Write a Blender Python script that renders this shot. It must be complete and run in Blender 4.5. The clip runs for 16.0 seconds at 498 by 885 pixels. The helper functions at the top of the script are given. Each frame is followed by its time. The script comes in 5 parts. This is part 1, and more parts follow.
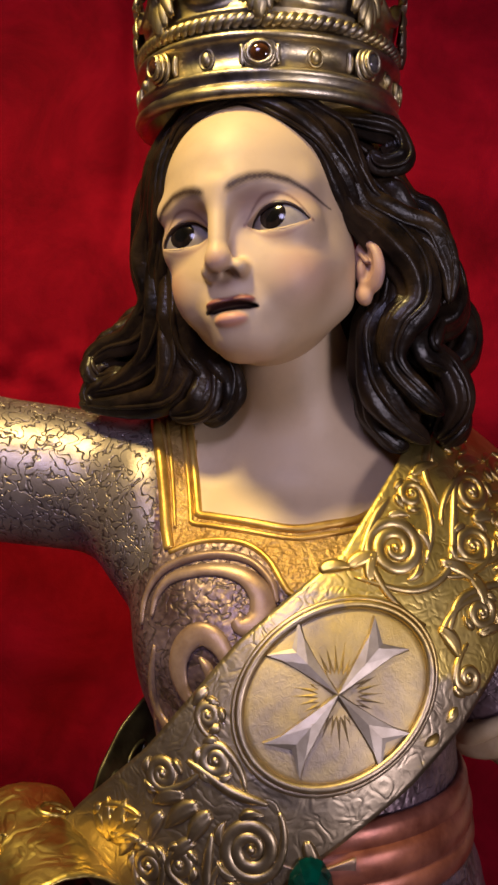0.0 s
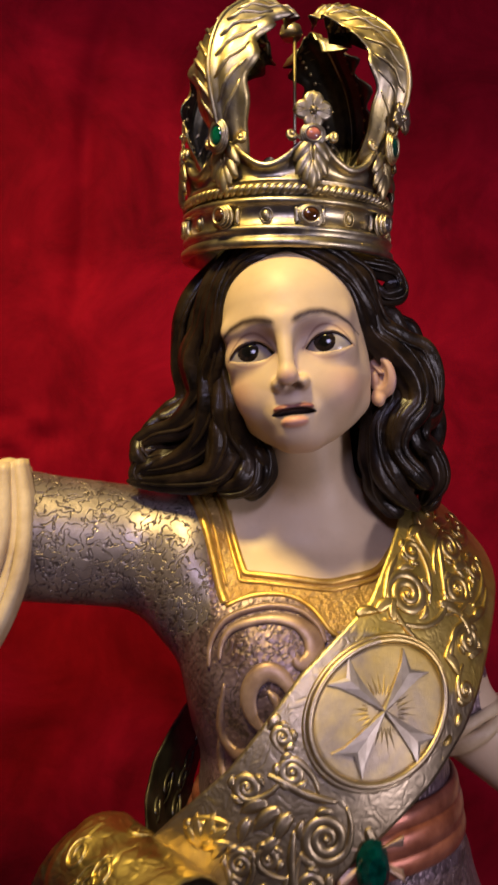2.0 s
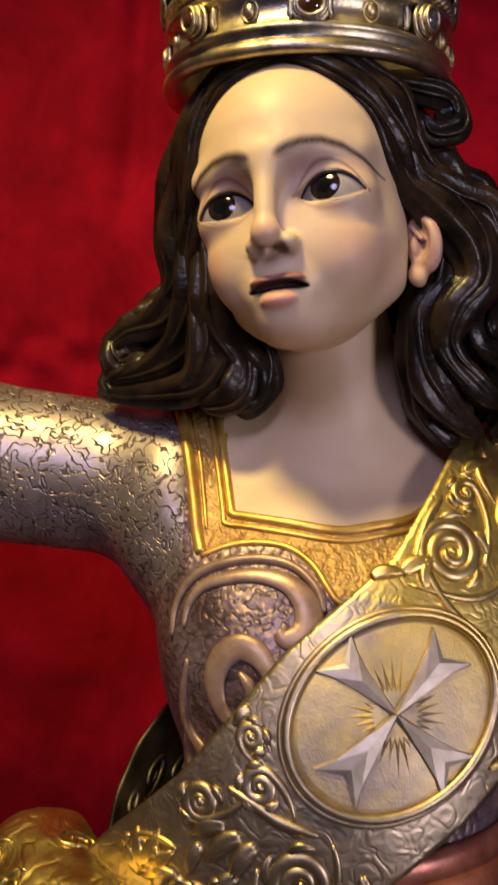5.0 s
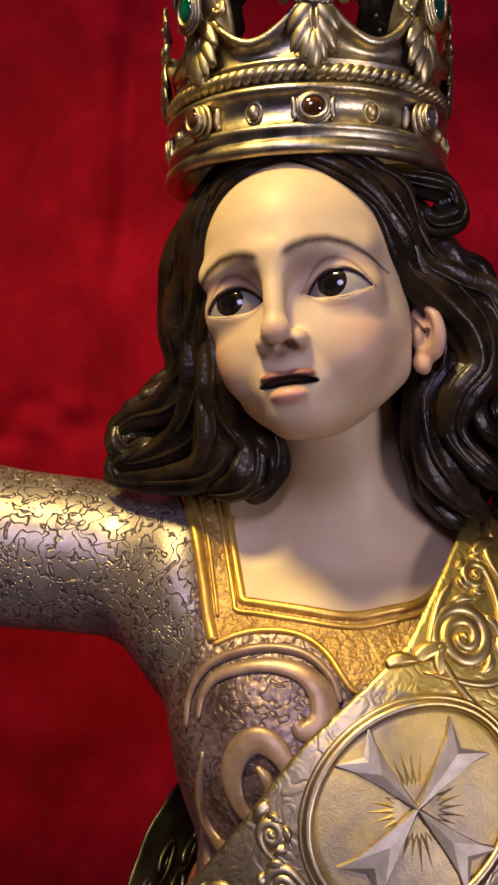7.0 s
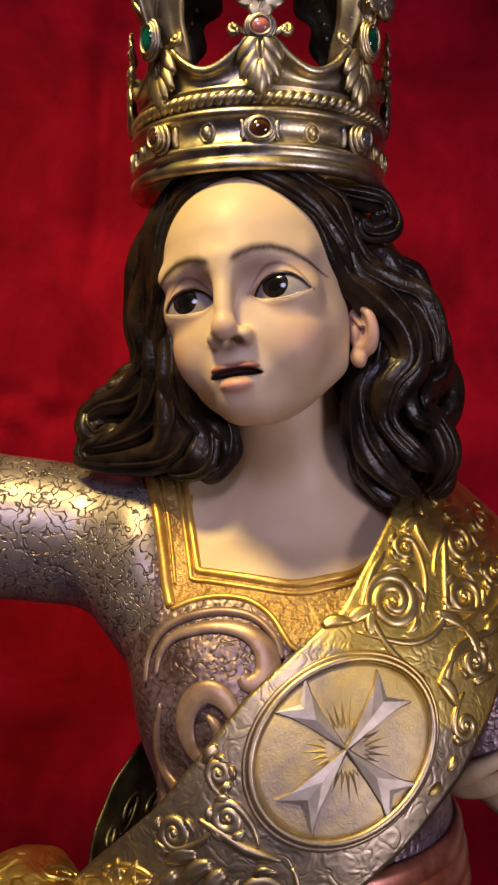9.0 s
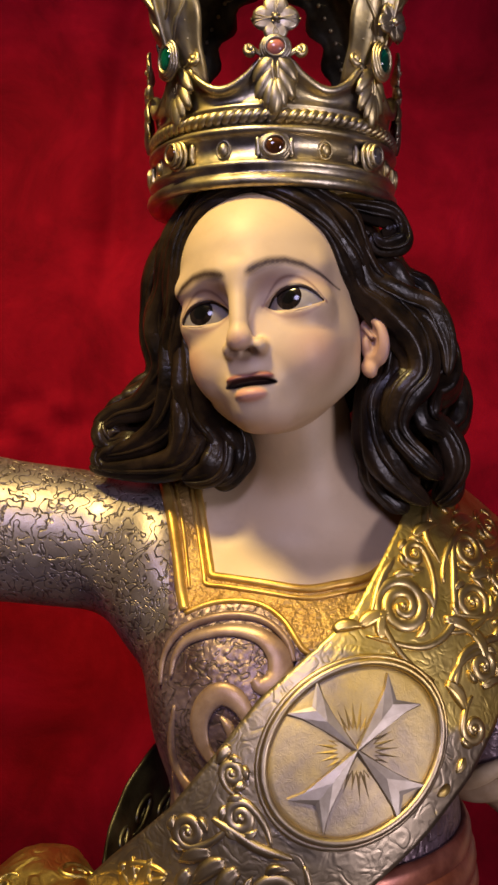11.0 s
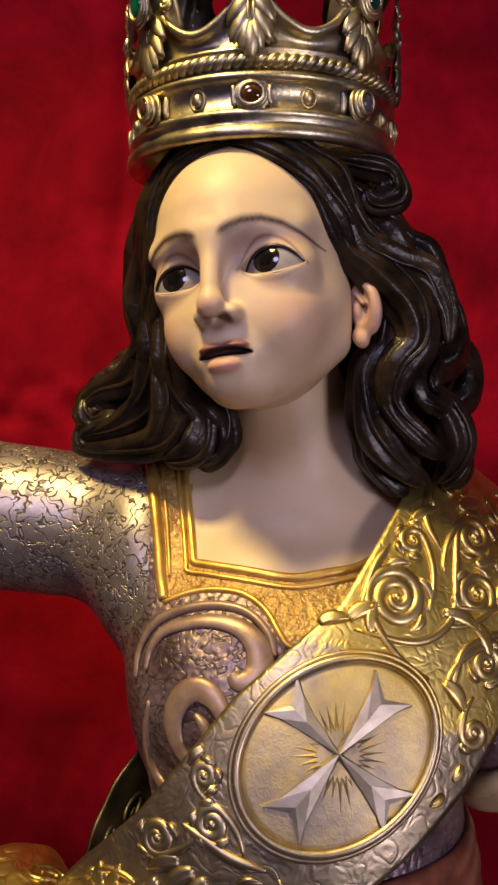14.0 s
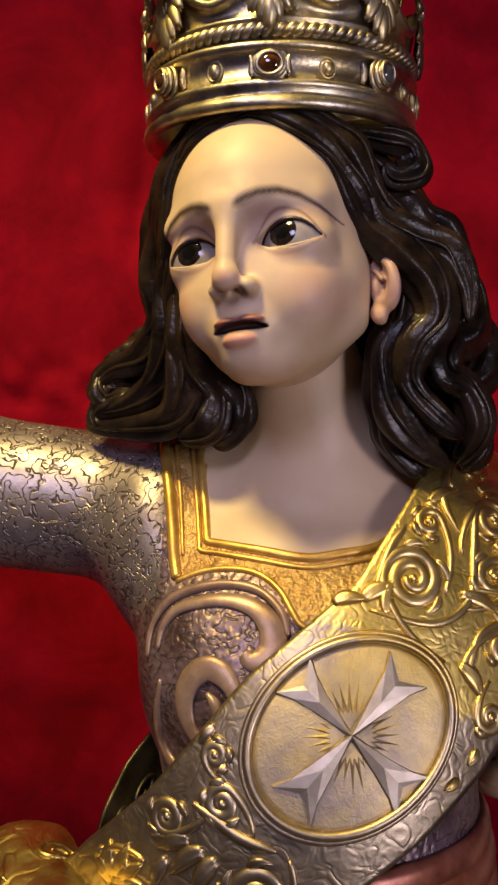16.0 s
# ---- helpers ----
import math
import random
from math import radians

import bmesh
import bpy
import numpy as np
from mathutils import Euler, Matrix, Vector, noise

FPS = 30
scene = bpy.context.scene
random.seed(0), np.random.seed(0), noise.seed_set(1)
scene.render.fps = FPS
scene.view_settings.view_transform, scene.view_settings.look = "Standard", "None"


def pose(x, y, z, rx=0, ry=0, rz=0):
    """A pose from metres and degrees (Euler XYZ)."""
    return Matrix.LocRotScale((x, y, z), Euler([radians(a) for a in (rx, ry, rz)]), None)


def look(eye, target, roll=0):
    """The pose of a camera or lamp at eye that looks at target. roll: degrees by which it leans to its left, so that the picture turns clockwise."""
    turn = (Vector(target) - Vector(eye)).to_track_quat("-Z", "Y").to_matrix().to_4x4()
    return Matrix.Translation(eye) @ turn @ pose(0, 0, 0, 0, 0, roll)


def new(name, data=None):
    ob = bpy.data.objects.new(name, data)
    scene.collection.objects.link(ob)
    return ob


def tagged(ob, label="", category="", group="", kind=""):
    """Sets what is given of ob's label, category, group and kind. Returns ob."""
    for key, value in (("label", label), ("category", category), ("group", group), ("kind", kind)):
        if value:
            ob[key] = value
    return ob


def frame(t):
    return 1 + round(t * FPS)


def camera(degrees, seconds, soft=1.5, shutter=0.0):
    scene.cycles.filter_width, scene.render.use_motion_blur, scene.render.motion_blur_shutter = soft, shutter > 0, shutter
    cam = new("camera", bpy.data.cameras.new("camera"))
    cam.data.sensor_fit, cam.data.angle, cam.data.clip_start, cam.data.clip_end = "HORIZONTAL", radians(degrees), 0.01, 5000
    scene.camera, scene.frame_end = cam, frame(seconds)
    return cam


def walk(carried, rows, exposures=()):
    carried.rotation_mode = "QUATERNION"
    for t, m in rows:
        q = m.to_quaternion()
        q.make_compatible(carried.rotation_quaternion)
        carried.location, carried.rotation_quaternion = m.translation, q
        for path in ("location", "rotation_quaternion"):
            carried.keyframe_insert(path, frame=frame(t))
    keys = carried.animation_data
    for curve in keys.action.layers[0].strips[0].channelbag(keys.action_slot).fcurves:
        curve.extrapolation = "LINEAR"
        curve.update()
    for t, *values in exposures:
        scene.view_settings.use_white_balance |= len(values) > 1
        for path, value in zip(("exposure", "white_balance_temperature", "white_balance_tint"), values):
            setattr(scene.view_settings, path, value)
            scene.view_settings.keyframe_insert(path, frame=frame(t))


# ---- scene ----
cam = camera(33.9, 16.0, 2.8, 0.5)
PATH = [
    (0, (0.009, -0.021, 1.506), (-0.01, 1.971, 1.681), 0.5),
    (0.5, (-0.001, -0.018, 1.512), (0.006, 1.973, 1.697), 0.5),
    (1, (-0.003, -0.029, 1.521), (0.054, 1.961, 1.718), 0.6),
    (1.5, (-0.074, -0.084, 1.546), (0.186, 1.884, 1.79), -0.5),
    (2, (-0.174, -0.129, 1.53), (0.278, 1.804, 1.773), -1.5),
    (2.5, (-0.246, -0.171, 1.494), (0.327, 1.732, 1.711), -2.0),
    (3, (-0.285, -0.207, 1.452), (0.298, 1.697, 1.633), -2.0),
    (3.5, (-0.22, -0.193, 1.421), (0.298, 1.733, 1.569), -2.4),
    (4, (-0.157, -0.111, 1.451), (0.22, 1.848, 1.604), 0.6),
    (4.5, (-0.052, -0.042, 1.489), (0.163, 1.94, 1.646), -0.2),
    (5, (-0.029, 0.024, 1.511), (0.011, 2.018, 1.665), 0.6),
    (5.2, (-0.024, 0.019, 1.522), (-0.008, 2.013, 1.681), 0.5),
    (7.3, (-0.048, 0.018, 1.543), (0.057, 2.002, 1.779), -0.8),
    (7.5, (-0.047, 0.004, 1.537), (0.066, 1.987, 1.773), -0.8),
    (8, (-0.029, -0.032, 1.528), (0.096, 1.95, 1.759), -0.7),
    (8.5, (-0.033, -0.038, 1.518), (0.097, 1.945, 1.745), -0.6),
    (9, (-0.031, -0.036, 1.53), (0.102, 1.947, 1.751), -0.6),
    (9.5, (-0.031, -0.029, 1.531), (0.1, 1.955, 1.753), -0.6),
    (10, (-0.039, -0.039, 1.53), (0.087, 1.943, 1.759), -0.4),
    (12.3, (-0.03, -0.051, 1.526), (0.05, 1.931, 1.779), -0.5),
    (12.5, (-0.028, -0.039, 1.528), (0.038, 1.944, 1.779), -0.5),
    (13, (-0.01, -0.021, 1.531), (0.024, 1.964, 1.773), -0.5),
    (13.5, (0.001, -0.004, 1.52), (0.003, 1.982, 1.754), -0.2),
    (14, (0.013, -0.009, 1.523), (-0.012, 1.978, 1.748), 0.0),
    (14.5, (0.022, -0.005, 1.519), (-0.022, 1.982, 1.738), 0.3),
    (15, (0.02, -0.009, 1.517), (-0.039, 1.978, 1.732), 0.6),
    (15.5, (0.015, -0.004, 1.514), (-0.053, 1.984, 1.727), 0.7),
    (16, (0.016, -0.001, 1.514), (-0.058, 1.987, 1.724), 0.7),
]
walk(cam, [(t, look(eye, target, roll)) for t, eye, target, roll in PATH])

# ---- world and light ----
world = bpy.data.worlds.new("world")
scene.world = world
world.use_nodes = True
world.node_tree.nodes["Background"].inputs[0].default_value = (1.0, 0.86, 0.74, 1)
world.node_tree.nodes["Background"].inputs[1].default_value = 0.004


def area_lamp(name, eye, target, size, power, colour):
    data = bpy.data.lights.new(name, "AREA")
    data.shape, data.size, data.energy, data.color = "DISK", size, power, colour
    lamp = new(name, data)
    lamp.matrix_world = look(eye, target)
    return lamp


spot = bpy.data.lights.new("warm_spot_lamp", "SPOT")
spot.energy, spot.color, spot.spot_size, spot.spot_blend, spot.shadow_soft_size = 108.0, (1.0, 0.75, 0.27), radians(80), 0.9, 0.12
new("warm_spot_lamp", spot).matrix_world = look((-0.40, -0.10, 2.66), (-0.12, 0.62, 1.42))
area_lamp("cool_window_light", (-0.55, -1.5, 2.45), (0.0, 0.5, 1.5), 0.60, 17.0, (0.66, 0.60, 1.0))
# unseen light added to brighten the lower right of the figure
area_lamp("side_fill_light", (0.95, -1.0, 1.40), (0.08, 0.5, 1.25), 0.40, 12.0, (0.90, 0.78, 0.95))
scene.view_settings.exposure = 0.0


# ---- materials ----
def nodes_of(name):
    m = bpy.data.materials.new(name)
    m.use_nodes = True
    t = m.node_tree
    return m, t, t.nodes["Principled BSDF"]


def node(t, kind, **sets):
    n = t.nodes.new(kind)
    for key, value in sets.items():
        n.inputs[key.replace("_", " ")].default_value = value
    return n


def ramp(t, source, stops):
    r = t.nodes.new("ShaderNodeValToRGB")
    e = r.color_ramp.elements
    while len(e) < len(stops):
        e.new(0.5)
    for k, (pos, c) in enumerate(stops):
        e[k].position, e[k].color = pos, (*c, 1)
    t.links.new(source, r.inputs[0])
    return r.outputs[0]


def coords(t):
    c = t.nodes.new("ShaderNodeTexCoord")
    return c.outputs["Object"]


def grain(t, scale, detail=4.0, rough=0.55, dist=0.0):
    n = node(t, "ShaderNodeTexNoise", Scale=scale, Detail=detail, Roughness=rough, Distortion=dist)
    t.links.new(coords(t), n.inputs["Vector"])
    return n.outputs[0]


def bump(t, b, source, strength, distance, before=None):
    n = node(t, "ShaderNodeBump", Strength=strength, Distance=distance)
    t.links.new(source, n.inputs["Height"])
    if before is not None:
        t.links.new(before, n.inputs["Normal"])
    t.links.new(n.outputs[0], b.inputs["Normal"])
    return n.outputs[0]


def surface(name, low, high, scale, metal, rough, rough_var=0.1, fine=180.0, fine_bump=0.15, fine_depth=0.0006, spread=(0.35, 0.68)):
    """A two-colour mottled surface with fine relief."""
    m, t, b = nodes_of(name)
    g = grain(t, scale, 6.0, 0.62)
    t.links.new(ramp(t, g, [(spread[0], low), (spread[1], high)]), b.inputs["Base Color"])
    b.inputs["Metallic"].default_value = metal
    r = t.nodes.new("ShaderNodeMapRange")
    r.inputs["To Min"].default_value, r.inputs["To Max"].default_value = rough - rough_var, rough + rough_var
    t.links.new(grain(t, scale * 3.1, 5.0), r.inputs["Value"])
    t.links.new(r.outputs[0], b.inputs["Roughness"])
    last = bump(t, b, grain(t, fine, 3.0), fine_bump, fine_depth)
    return m, t, b, last


def worm(t, scale, warp, lo, hi):
    """Winding tooled grooves: a noise cut at its middle."""
    n = node(t, "ShaderNodeTexNoise", Scale=scale, Detail=1.0, Roughness=0.4, Distortion=warp)
    t.links.new(coords(t), n.inputs["Vector"])
    s = t.nodes.new("ShaderNodeMath")
    s.operation = "SUBTRACT"
    s.inputs[1].default_value = 0.5
    t.links.new(n.outputs[0], s.inputs[0])
    a = t.nodes.new("ShaderNodeMath")
    a.operation = "ABSOLUTE"
    t.links.new(s.outputs[0], a.inputs[0])
    r = t.nodes.new("ShaderNodeMapRange")
    r.inputs["From Min"].default_value, r.inputs["From Max"].default_value = lo, hi
    t.links.new(a.outputs[0], r.inputs["Value"])
    return r.outputs[0]


def darker_gloss(m, level):
    m.node_tree.nodes["Principled BSDF"].inputs["Specular IOR Level"].default_value = level


def armour(name, low, high, scale, metal, rough, groove=75.0, depth=0.0016, strength=0.8, grit=0.0, dirt=(0.05, 0.035, 0.03)):
    """Silvered carving: winding tooled grooves with dark dirt in them, and hammered grit."""
    m, t, b, last = surface(name, low, high, scale, metal, rough, 0.1, 420.0, 0.3, 0.0005)
    if grit:
        cell = node(t, "ShaderNodeTexVoronoi", Scale=grit)
        cell.feature = "SMOOTH_F1"
        t.links.new(coords(t), cell.inputs["Vector"])
        flip = t.nodes.new("ShaderNodeMapRange")
        flip.inputs["From Max"].default_value, flip.inputs["To Min"].default_value, flip.inputs["To Max"].default_value = 0.7, 1.0, 0.0
        t.links.new(cell.outputs["Distance"], flip.inputs["Value"])
        last = bump(t, b, flip.outputs[0], 0.5, 0.0013, last)
    cut = worm(t, groove, 1.0, 0.0, 0.05)
    bump(t, b, cut, strength, depth, last)
    clean = b.inputs["Base Color"].links[0].from_socket
    mix = t.nodes.new("ShaderNodeMix")
    mix.data_type = "RGBA"
    part_clean = t.nodes.new("ShaderNodeMapRange")
    part_clean.inputs["To Min"].default_value = 0.12
    t.links.new(cut, part_clean.inputs["Value"])
    t.links.new(part_clean.outputs[0], mix.inputs[0])
    mix.inputs[6].default_value = (*dirt, 1)
    t.links.new(clean, mix.inputs[7])
    t.links.new(mix.outputs[2], b.inputs["Base Color"])
    return m


def skin_paint():
    m, t, b = nodes_of("painted_skin")
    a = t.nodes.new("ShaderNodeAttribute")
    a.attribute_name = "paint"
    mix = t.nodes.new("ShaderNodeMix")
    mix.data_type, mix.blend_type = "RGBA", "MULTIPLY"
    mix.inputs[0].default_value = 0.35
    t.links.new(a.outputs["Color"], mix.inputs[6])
    t.links.new(ramp(t, grain(t, 55.0, 5.0), [(0.28, (0.72, 0.66, 0.60)), (0.50, (0.96, 0.93, 0.88)), (0.70, (1, 1, 1))]), mix.inputs[7])
    t.links.new(mix.outputs[2], b.inputs["Base Color"])
    r = t.nodes.new("ShaderNodeMapRange")
    r.inputs["To Min"].default_value, r.inputs["To Max"].default_value = 0.42, 0.58
    t.links.new(grain(t, 40.0, 4.0), r.inputs["Value"])
    t.links.new(r.outputs[0], b.inputs["Roughness"])
    bump(t, b, grain(t, 260.0, 3.0), 0.06, 0.0008)
    return m


def velvet():
    m, t, b = nodes_of("red_velvet")
    g = grain(t, 7.0, 7.0, 0.65, 0.6)
    t.links.new(ramp(t, g, [(0.30, (0.095, 0.0009, 0.0050)), (0.5, (0.180, 0.0017, 0.0095)), (0.70, (0.270, 0.0032, 0.0145))]), b.inputs["Base Color"])
    b.inputs["Roughness"].default_value = 0.85
    b.inputs["Specular IOR Level"].default_value = 0.04
    last = bump(t, b, grain(t, 700.0, 2.0), 0.35, 0.001)
    bump(t, b, grain(t, 24.0, 5.0, 0.6, 1.0), 0.25, 0.006, last)
    return m


def gilding(name, bare, bare_high, gilt, gilt_high, metal_rough, along=None, emboss=0.0, scale=85.0, amount=0.5, soft=0.08):
    """Silver with gilding worn off in patches; along = (axis, start, end) where gold grows for warm light."""
    m, t, b, last = surface(name, bare, bare_high, 30.0, 1.0, metal_rough, 0.08, 240.0, 0.25, 0.0006)
    silver = b.inputs["Base Color"].links[0].from_socket
    gold = ramp(t, grain(t, 36.0, 5.0), [(0.35, gilt), (0.65, gilt_high)])
    patch = grain(t, 26.0, 6.0, 0.6, 0.4)
    mask = t.nodes.new("ShaderNodeMapRange")
    mask.inputs["From Min"].default_value, mask.inputs["From Max"].default_value = 0.66 - soft / 2 - amount * 0.3, 0.66 + soft / 2 - amount * 0.3
    if along:
        dot = t.nodes.new("ShaderNodeVectorMath")
        dot.operation = "DOT_PRODUCT"
        dot.inputs[1].default_value = along[0]
        t.links.new(coords(t), dot.inputs[0])
        grow = t.nodes.new("ShaderNodeMapRange")
        grow.inputs["From Min"].default_value, grow.inputs["From Max"].default_value = along[1], along[2]
        grow.inputs["To Min"].default_value, grow.inputs["To Max"].default_value = -0.12, 0.30
        t.links.new(dot.outputs["Value"], grow.inputs["Value"])
        add = t.nodes.new("ShaderNodeMath")
        t.links.new(patch, add.inputs[0])
        t.links.new(grow.outputs[0], add.inputs[1])
        patch = add.outputs[0]
    t.links.new(patch, mask.inputs["Value"])
    mix = t.nodes.new("ShaderNodeMix")
    mix.data_type = "RGBA"
    t.links.new(mask.outputs[0], mix.inputs[0])
    t.links.new(silver, mix.inputs[6])
    t.links.new(gold, mix.inputs[7])
    t.links.new(mix.outputs[2], b.inputs["Base Color"])
    if emboss:
        bump(t, b, worm(t, scale, 1.6, 0.0, 0.16), 0.9, emboss, last)
    return m


def stone(name, colour, rough=0.06):
    m, t, b = nodes_of(name)
    dark = tuple(c * 0.35 for c in colour)
    t.links.new(ramp(t, grain(t, 160.0, 3.0), [(0.35, dark), (0.65, colour)]), b.inputs["Base Color"])
    b.inputs["Roughness"].default_value = rough
    b.inputs["Coat Weight"].default_value = 0.7
    b.inputs["Coat Roughness"].default_value = 0.03
    return m


SKIN = skin_paint()
HAIR = surface("dark_painted_hair", (0.004, 0.0026, 0.0018), (0.030, 0.018, 0.0095), 38.0, 0.0, 0.33, 0.13, 110.0, 0.45, 0.0022)[0]
darker_gloss(HAIR, 0.28)
SLEEVE = armour("silvered_sleeve", (0.19, 0.155, 0.145), (0.42, 0.36, 0.33), 30.0, 0.75, 0.42, 115.0, 0.0007, 0.8)
CUIRASS = armour("purple_silvered_armour", (0.085, 0.048, 0.050), (0.27, 0.195, 0.21), 26.0, 0.50, 0.40, 95.0, 0.0006, 0.5, 260.0)
GOLD = surface("gold_leaf_trim", (0.29, 0.155, 0.042), (0.52, 0.345, 0.115), 40.0, 0.50, 0.42, 0.1, 250.0, 1.0, 0.0024)[0]
GOLD_EDGE = surface("smooth_gold_edge", (0.46, 0.26, 0.05), (0.76, 0.50, 0.13), 60.0, 0.7, 0.38, 0.1, 200.0, 0.2, 0.0006)[0]
SCROLL = surface("bronzed_scroll", (0.22, 0.135, 0.092), (0.39, 0.27, 0.195), 60.0, 0.40, 0.40, 0.1, 200.0, 0.2, 0.0006)[0]
COPPER = surface("copper_red_paint", (0.16, 0.045, 0.025), (0.36, 0.13, 0.075), 45.0, 0.45, 0.36, 0.1, 200.0, 0.2, 0.0006)[0]
CREAM = surface("cream_painted_cloth", (0.42, 0.30, 0.16), (0.70, 0.56, 0.34), 22.0, 0.0, 0.50, 0.08, 220.0, 0.2, 0.0008)[0]
GREEN_CLOTH = surface("dark_green_cloth", (0.006, 0.02, 0.016), (0.015, 0.05, 0.04), 40.0, 0.0, 0.5)[0]
EYE_WHITE = surface("eye_white", (0.24, 0.21, 0.20), (0.36, 0.33, 0.32), 60.0, 0.0, 0.20, 0.02, 100.0, 0.02, 0.0002)[0]
IRIS = surface("dark_iris", (0.008, 0.006, 0.006), (0.022, 0.015, 0.012), 300.0, 0.0, 0.09, 0.02, 100.0, 0.02, 0.0002)[0]
PUPIL = surface("black_pupil", (0.003, 0.003, 0.003), (0.005, 0.005, 0.005), 100.0, 0.0, 0.09, 0.02, 100.0, 0.02, 0.0002)[0]
LINE = surface("dark_brown_line", (0.02, 0.010, 0.008), (0.04, 0.02, 0.014), 100.0, 0.0, 0.4)[0]
# gold thickens up the sash, putting the warm light into its colour
SASH_WARM_AXIS = ((0.620, 0.0, 0.785), 1.155, 1.215)
SILVER = gilding("worn_silver_gilt", (0.32, 0.25, 0.15), (0.50, 0.41, 0.27), (0.56, 0.40, 0.13), (0.72, 0.55, 0.22), 0.40, SASH_WARM_AXIS, amount=0.35)
SASH_BAND = gilding("embossed_silver_gilt", (0.29, 0.23, 0.15), (0.46, 0.38, 0.26), (0.62, 0.47, 0.12), (0.80, 0.62, 0.20), 0.42, SASH_WARM_AXIS, 0.0002, 75.0, amount=0.35)
MEDAL = gilding("brushed_medal_silver", (0.28, 0.23, 0.17), (0.42, 0.35, 0.27), (0.56, 0.42, 0.14), (0.68, 0.53, 0.22), 0.54, SASH_WARM_AXIS, 0.00006, 240.0, amount=0.80, soft=0.30)
RIBBON = gilding("embossed_ribbon_silver", (0.17, 0.125, 0.08), (0.36, 0.28, 0.18), (0.46, 0.35, 0.11), (0.66, 0.52, 0.18), 0.38, ((0.0, 0.0, 1.0), 1.25, 1.33), 0.0005, 48.0, amount=0.4, soft=0.2)
GILT = gilding("gilded_silver", (0.50, 0.38, 0.16), (0.66, 0.52, 0.26), (0.58, 0.41, 0.12), (0.76, 0.57, 0.20), 0.38)
CROWN_METAL = gilding("tarnished_crown_silver", (0.17, 0.14, 0.105), (0.66, 0.60, 0.47), (0.42, 0.33, 0.15), (0.78, 0.65, 0.34), 0.38, None, 0.00005, 230.0, amount=0.42, soft=0.16)
CROWN_GILT = gilding("crown_gilt_ornament", (0.18, 0.145, 0.10), (0.60, 0.54, 0.41), (0.42, 0.33, 0.14), (0.74, 0.61, 0.29), 0.43, amount=0.50, soft=0.16)
CROSS = surface("rubbed_silver", (0.32, 0.27, 0.21), (0.50, 0.44, 0.36), 50.0, 1.0, 0.46, 0.06)[0]
DARK_METAL = surface("dark_silver", (0.030, 0.026, 0.018), (0.11, 0.10, 0.075), 40.0, 0.85, 0.36)[0]
LINK_METAL = surface("steel_link", (0.50, 0.50, 0.52), (0.66, 0.66, 0.68), 40.0, 1.0, 0.25)[0]
VELVET = velvet()
WALL = surface("limewashed_wall", (0.17, 0.13, 0.10), (0.24, 0.19, 0.15), 6.0, 0.0, 0.8)[0]
FLOOR = surface("stone_floor", (0.14, 0.11, 0.09), (0.22, 0.18, 0.15), 8.0, 0.0, 0.6)[0]
AMBER = stone("amber_stone", (0.085, 0.030, 0.010))
GREEN_STONE = stone("green_stone", (0.0, 0.075, 0.042))
TEAL_STONE = stone("deep_green_jewel", (0.0, 0.036, 0.030), 0.04)
PINK_STONE = stone("pink_stone", (0.48, 0.16, 0.13), 0.25)
GREY_STONE = stone("grey_stone", (0.10, 0.09, 0.085))


# ---- mesh tools ----
class Geo:
    def __init__(self):
        self.v, self.f, self.m, self.n = [], [], [], 0

    def add(self, verts, faces, mat=0):
        verts = np.asarray(verts, float).reshape(-1, 3)
        self.v.append(verts)
        self.f.extend([tuple(int(i) + self.n for i in f) for f in faces])
        if np.ndim(mat) == 0:
            self.m.extend([int(mat)] * len(faces))
        else:
            self.m.extend([int(i) for i in mat])
        self.n += len(verts)
        return self

    def points(self):
        return np.concatenate(self.v)


def part(name, geo, material, parent=None, label="", smooth=True):
    mesh = bpy.data.meshes.new(name)
    mesh.from_pydata(geo.points().tolist(), [], geo.f)
    for m in material if isinstance(material, (list, tuple)) else [material]:
        mesh.materials.append(m)
    mesh.polygons.foreach_set("material_index", geo.m)
    mesh.polygons.foreach_set("use_smooth", [smooth] * len(geo.f))
    mesh.update()
    ob = new(name, mesh)
    if parent is not None:
        ob.parent = parent
    if label:
        tagged(ob, label)
    return ob


def thing(name, place, label, category, group=""):
    ob = new(name)
    ob.location = place
    ob.empty_display_size = 0.05
    return tagged(ob, label, category, group)


def sit(ob, parent):
    """Parent ob without moving it."""
    ob.parent = parent
    ob.matrix_parent_inverse = Matrix.Translation(-parent.location)
    return ob


def spline(pts, n):
    p = np.asarray(pts, float)
    p = np.vstack([2 * p[0] - p[1], p, 2 * p[-1] - p[-2]])
    k = len(p) - 3
    t = np.linspace(0, k - 1e-9, n)
    i = t.astype(int)
    f = (t - i)[:, None]
    a, b, c, d = p[i], p[i + 1], p[i + 2], p[i + 3]
    return 0.5 * (2 * b + (c - a) * f + (2 * a - 5 * b + 4 * c - d) * f ** 2 + (3 * b - a - 3 * c + d) * f ** 3)


def unit(a):
    return a / np.maximum(np.linalg.norm(a, axis=-1, keepdims=True), 1e-9)


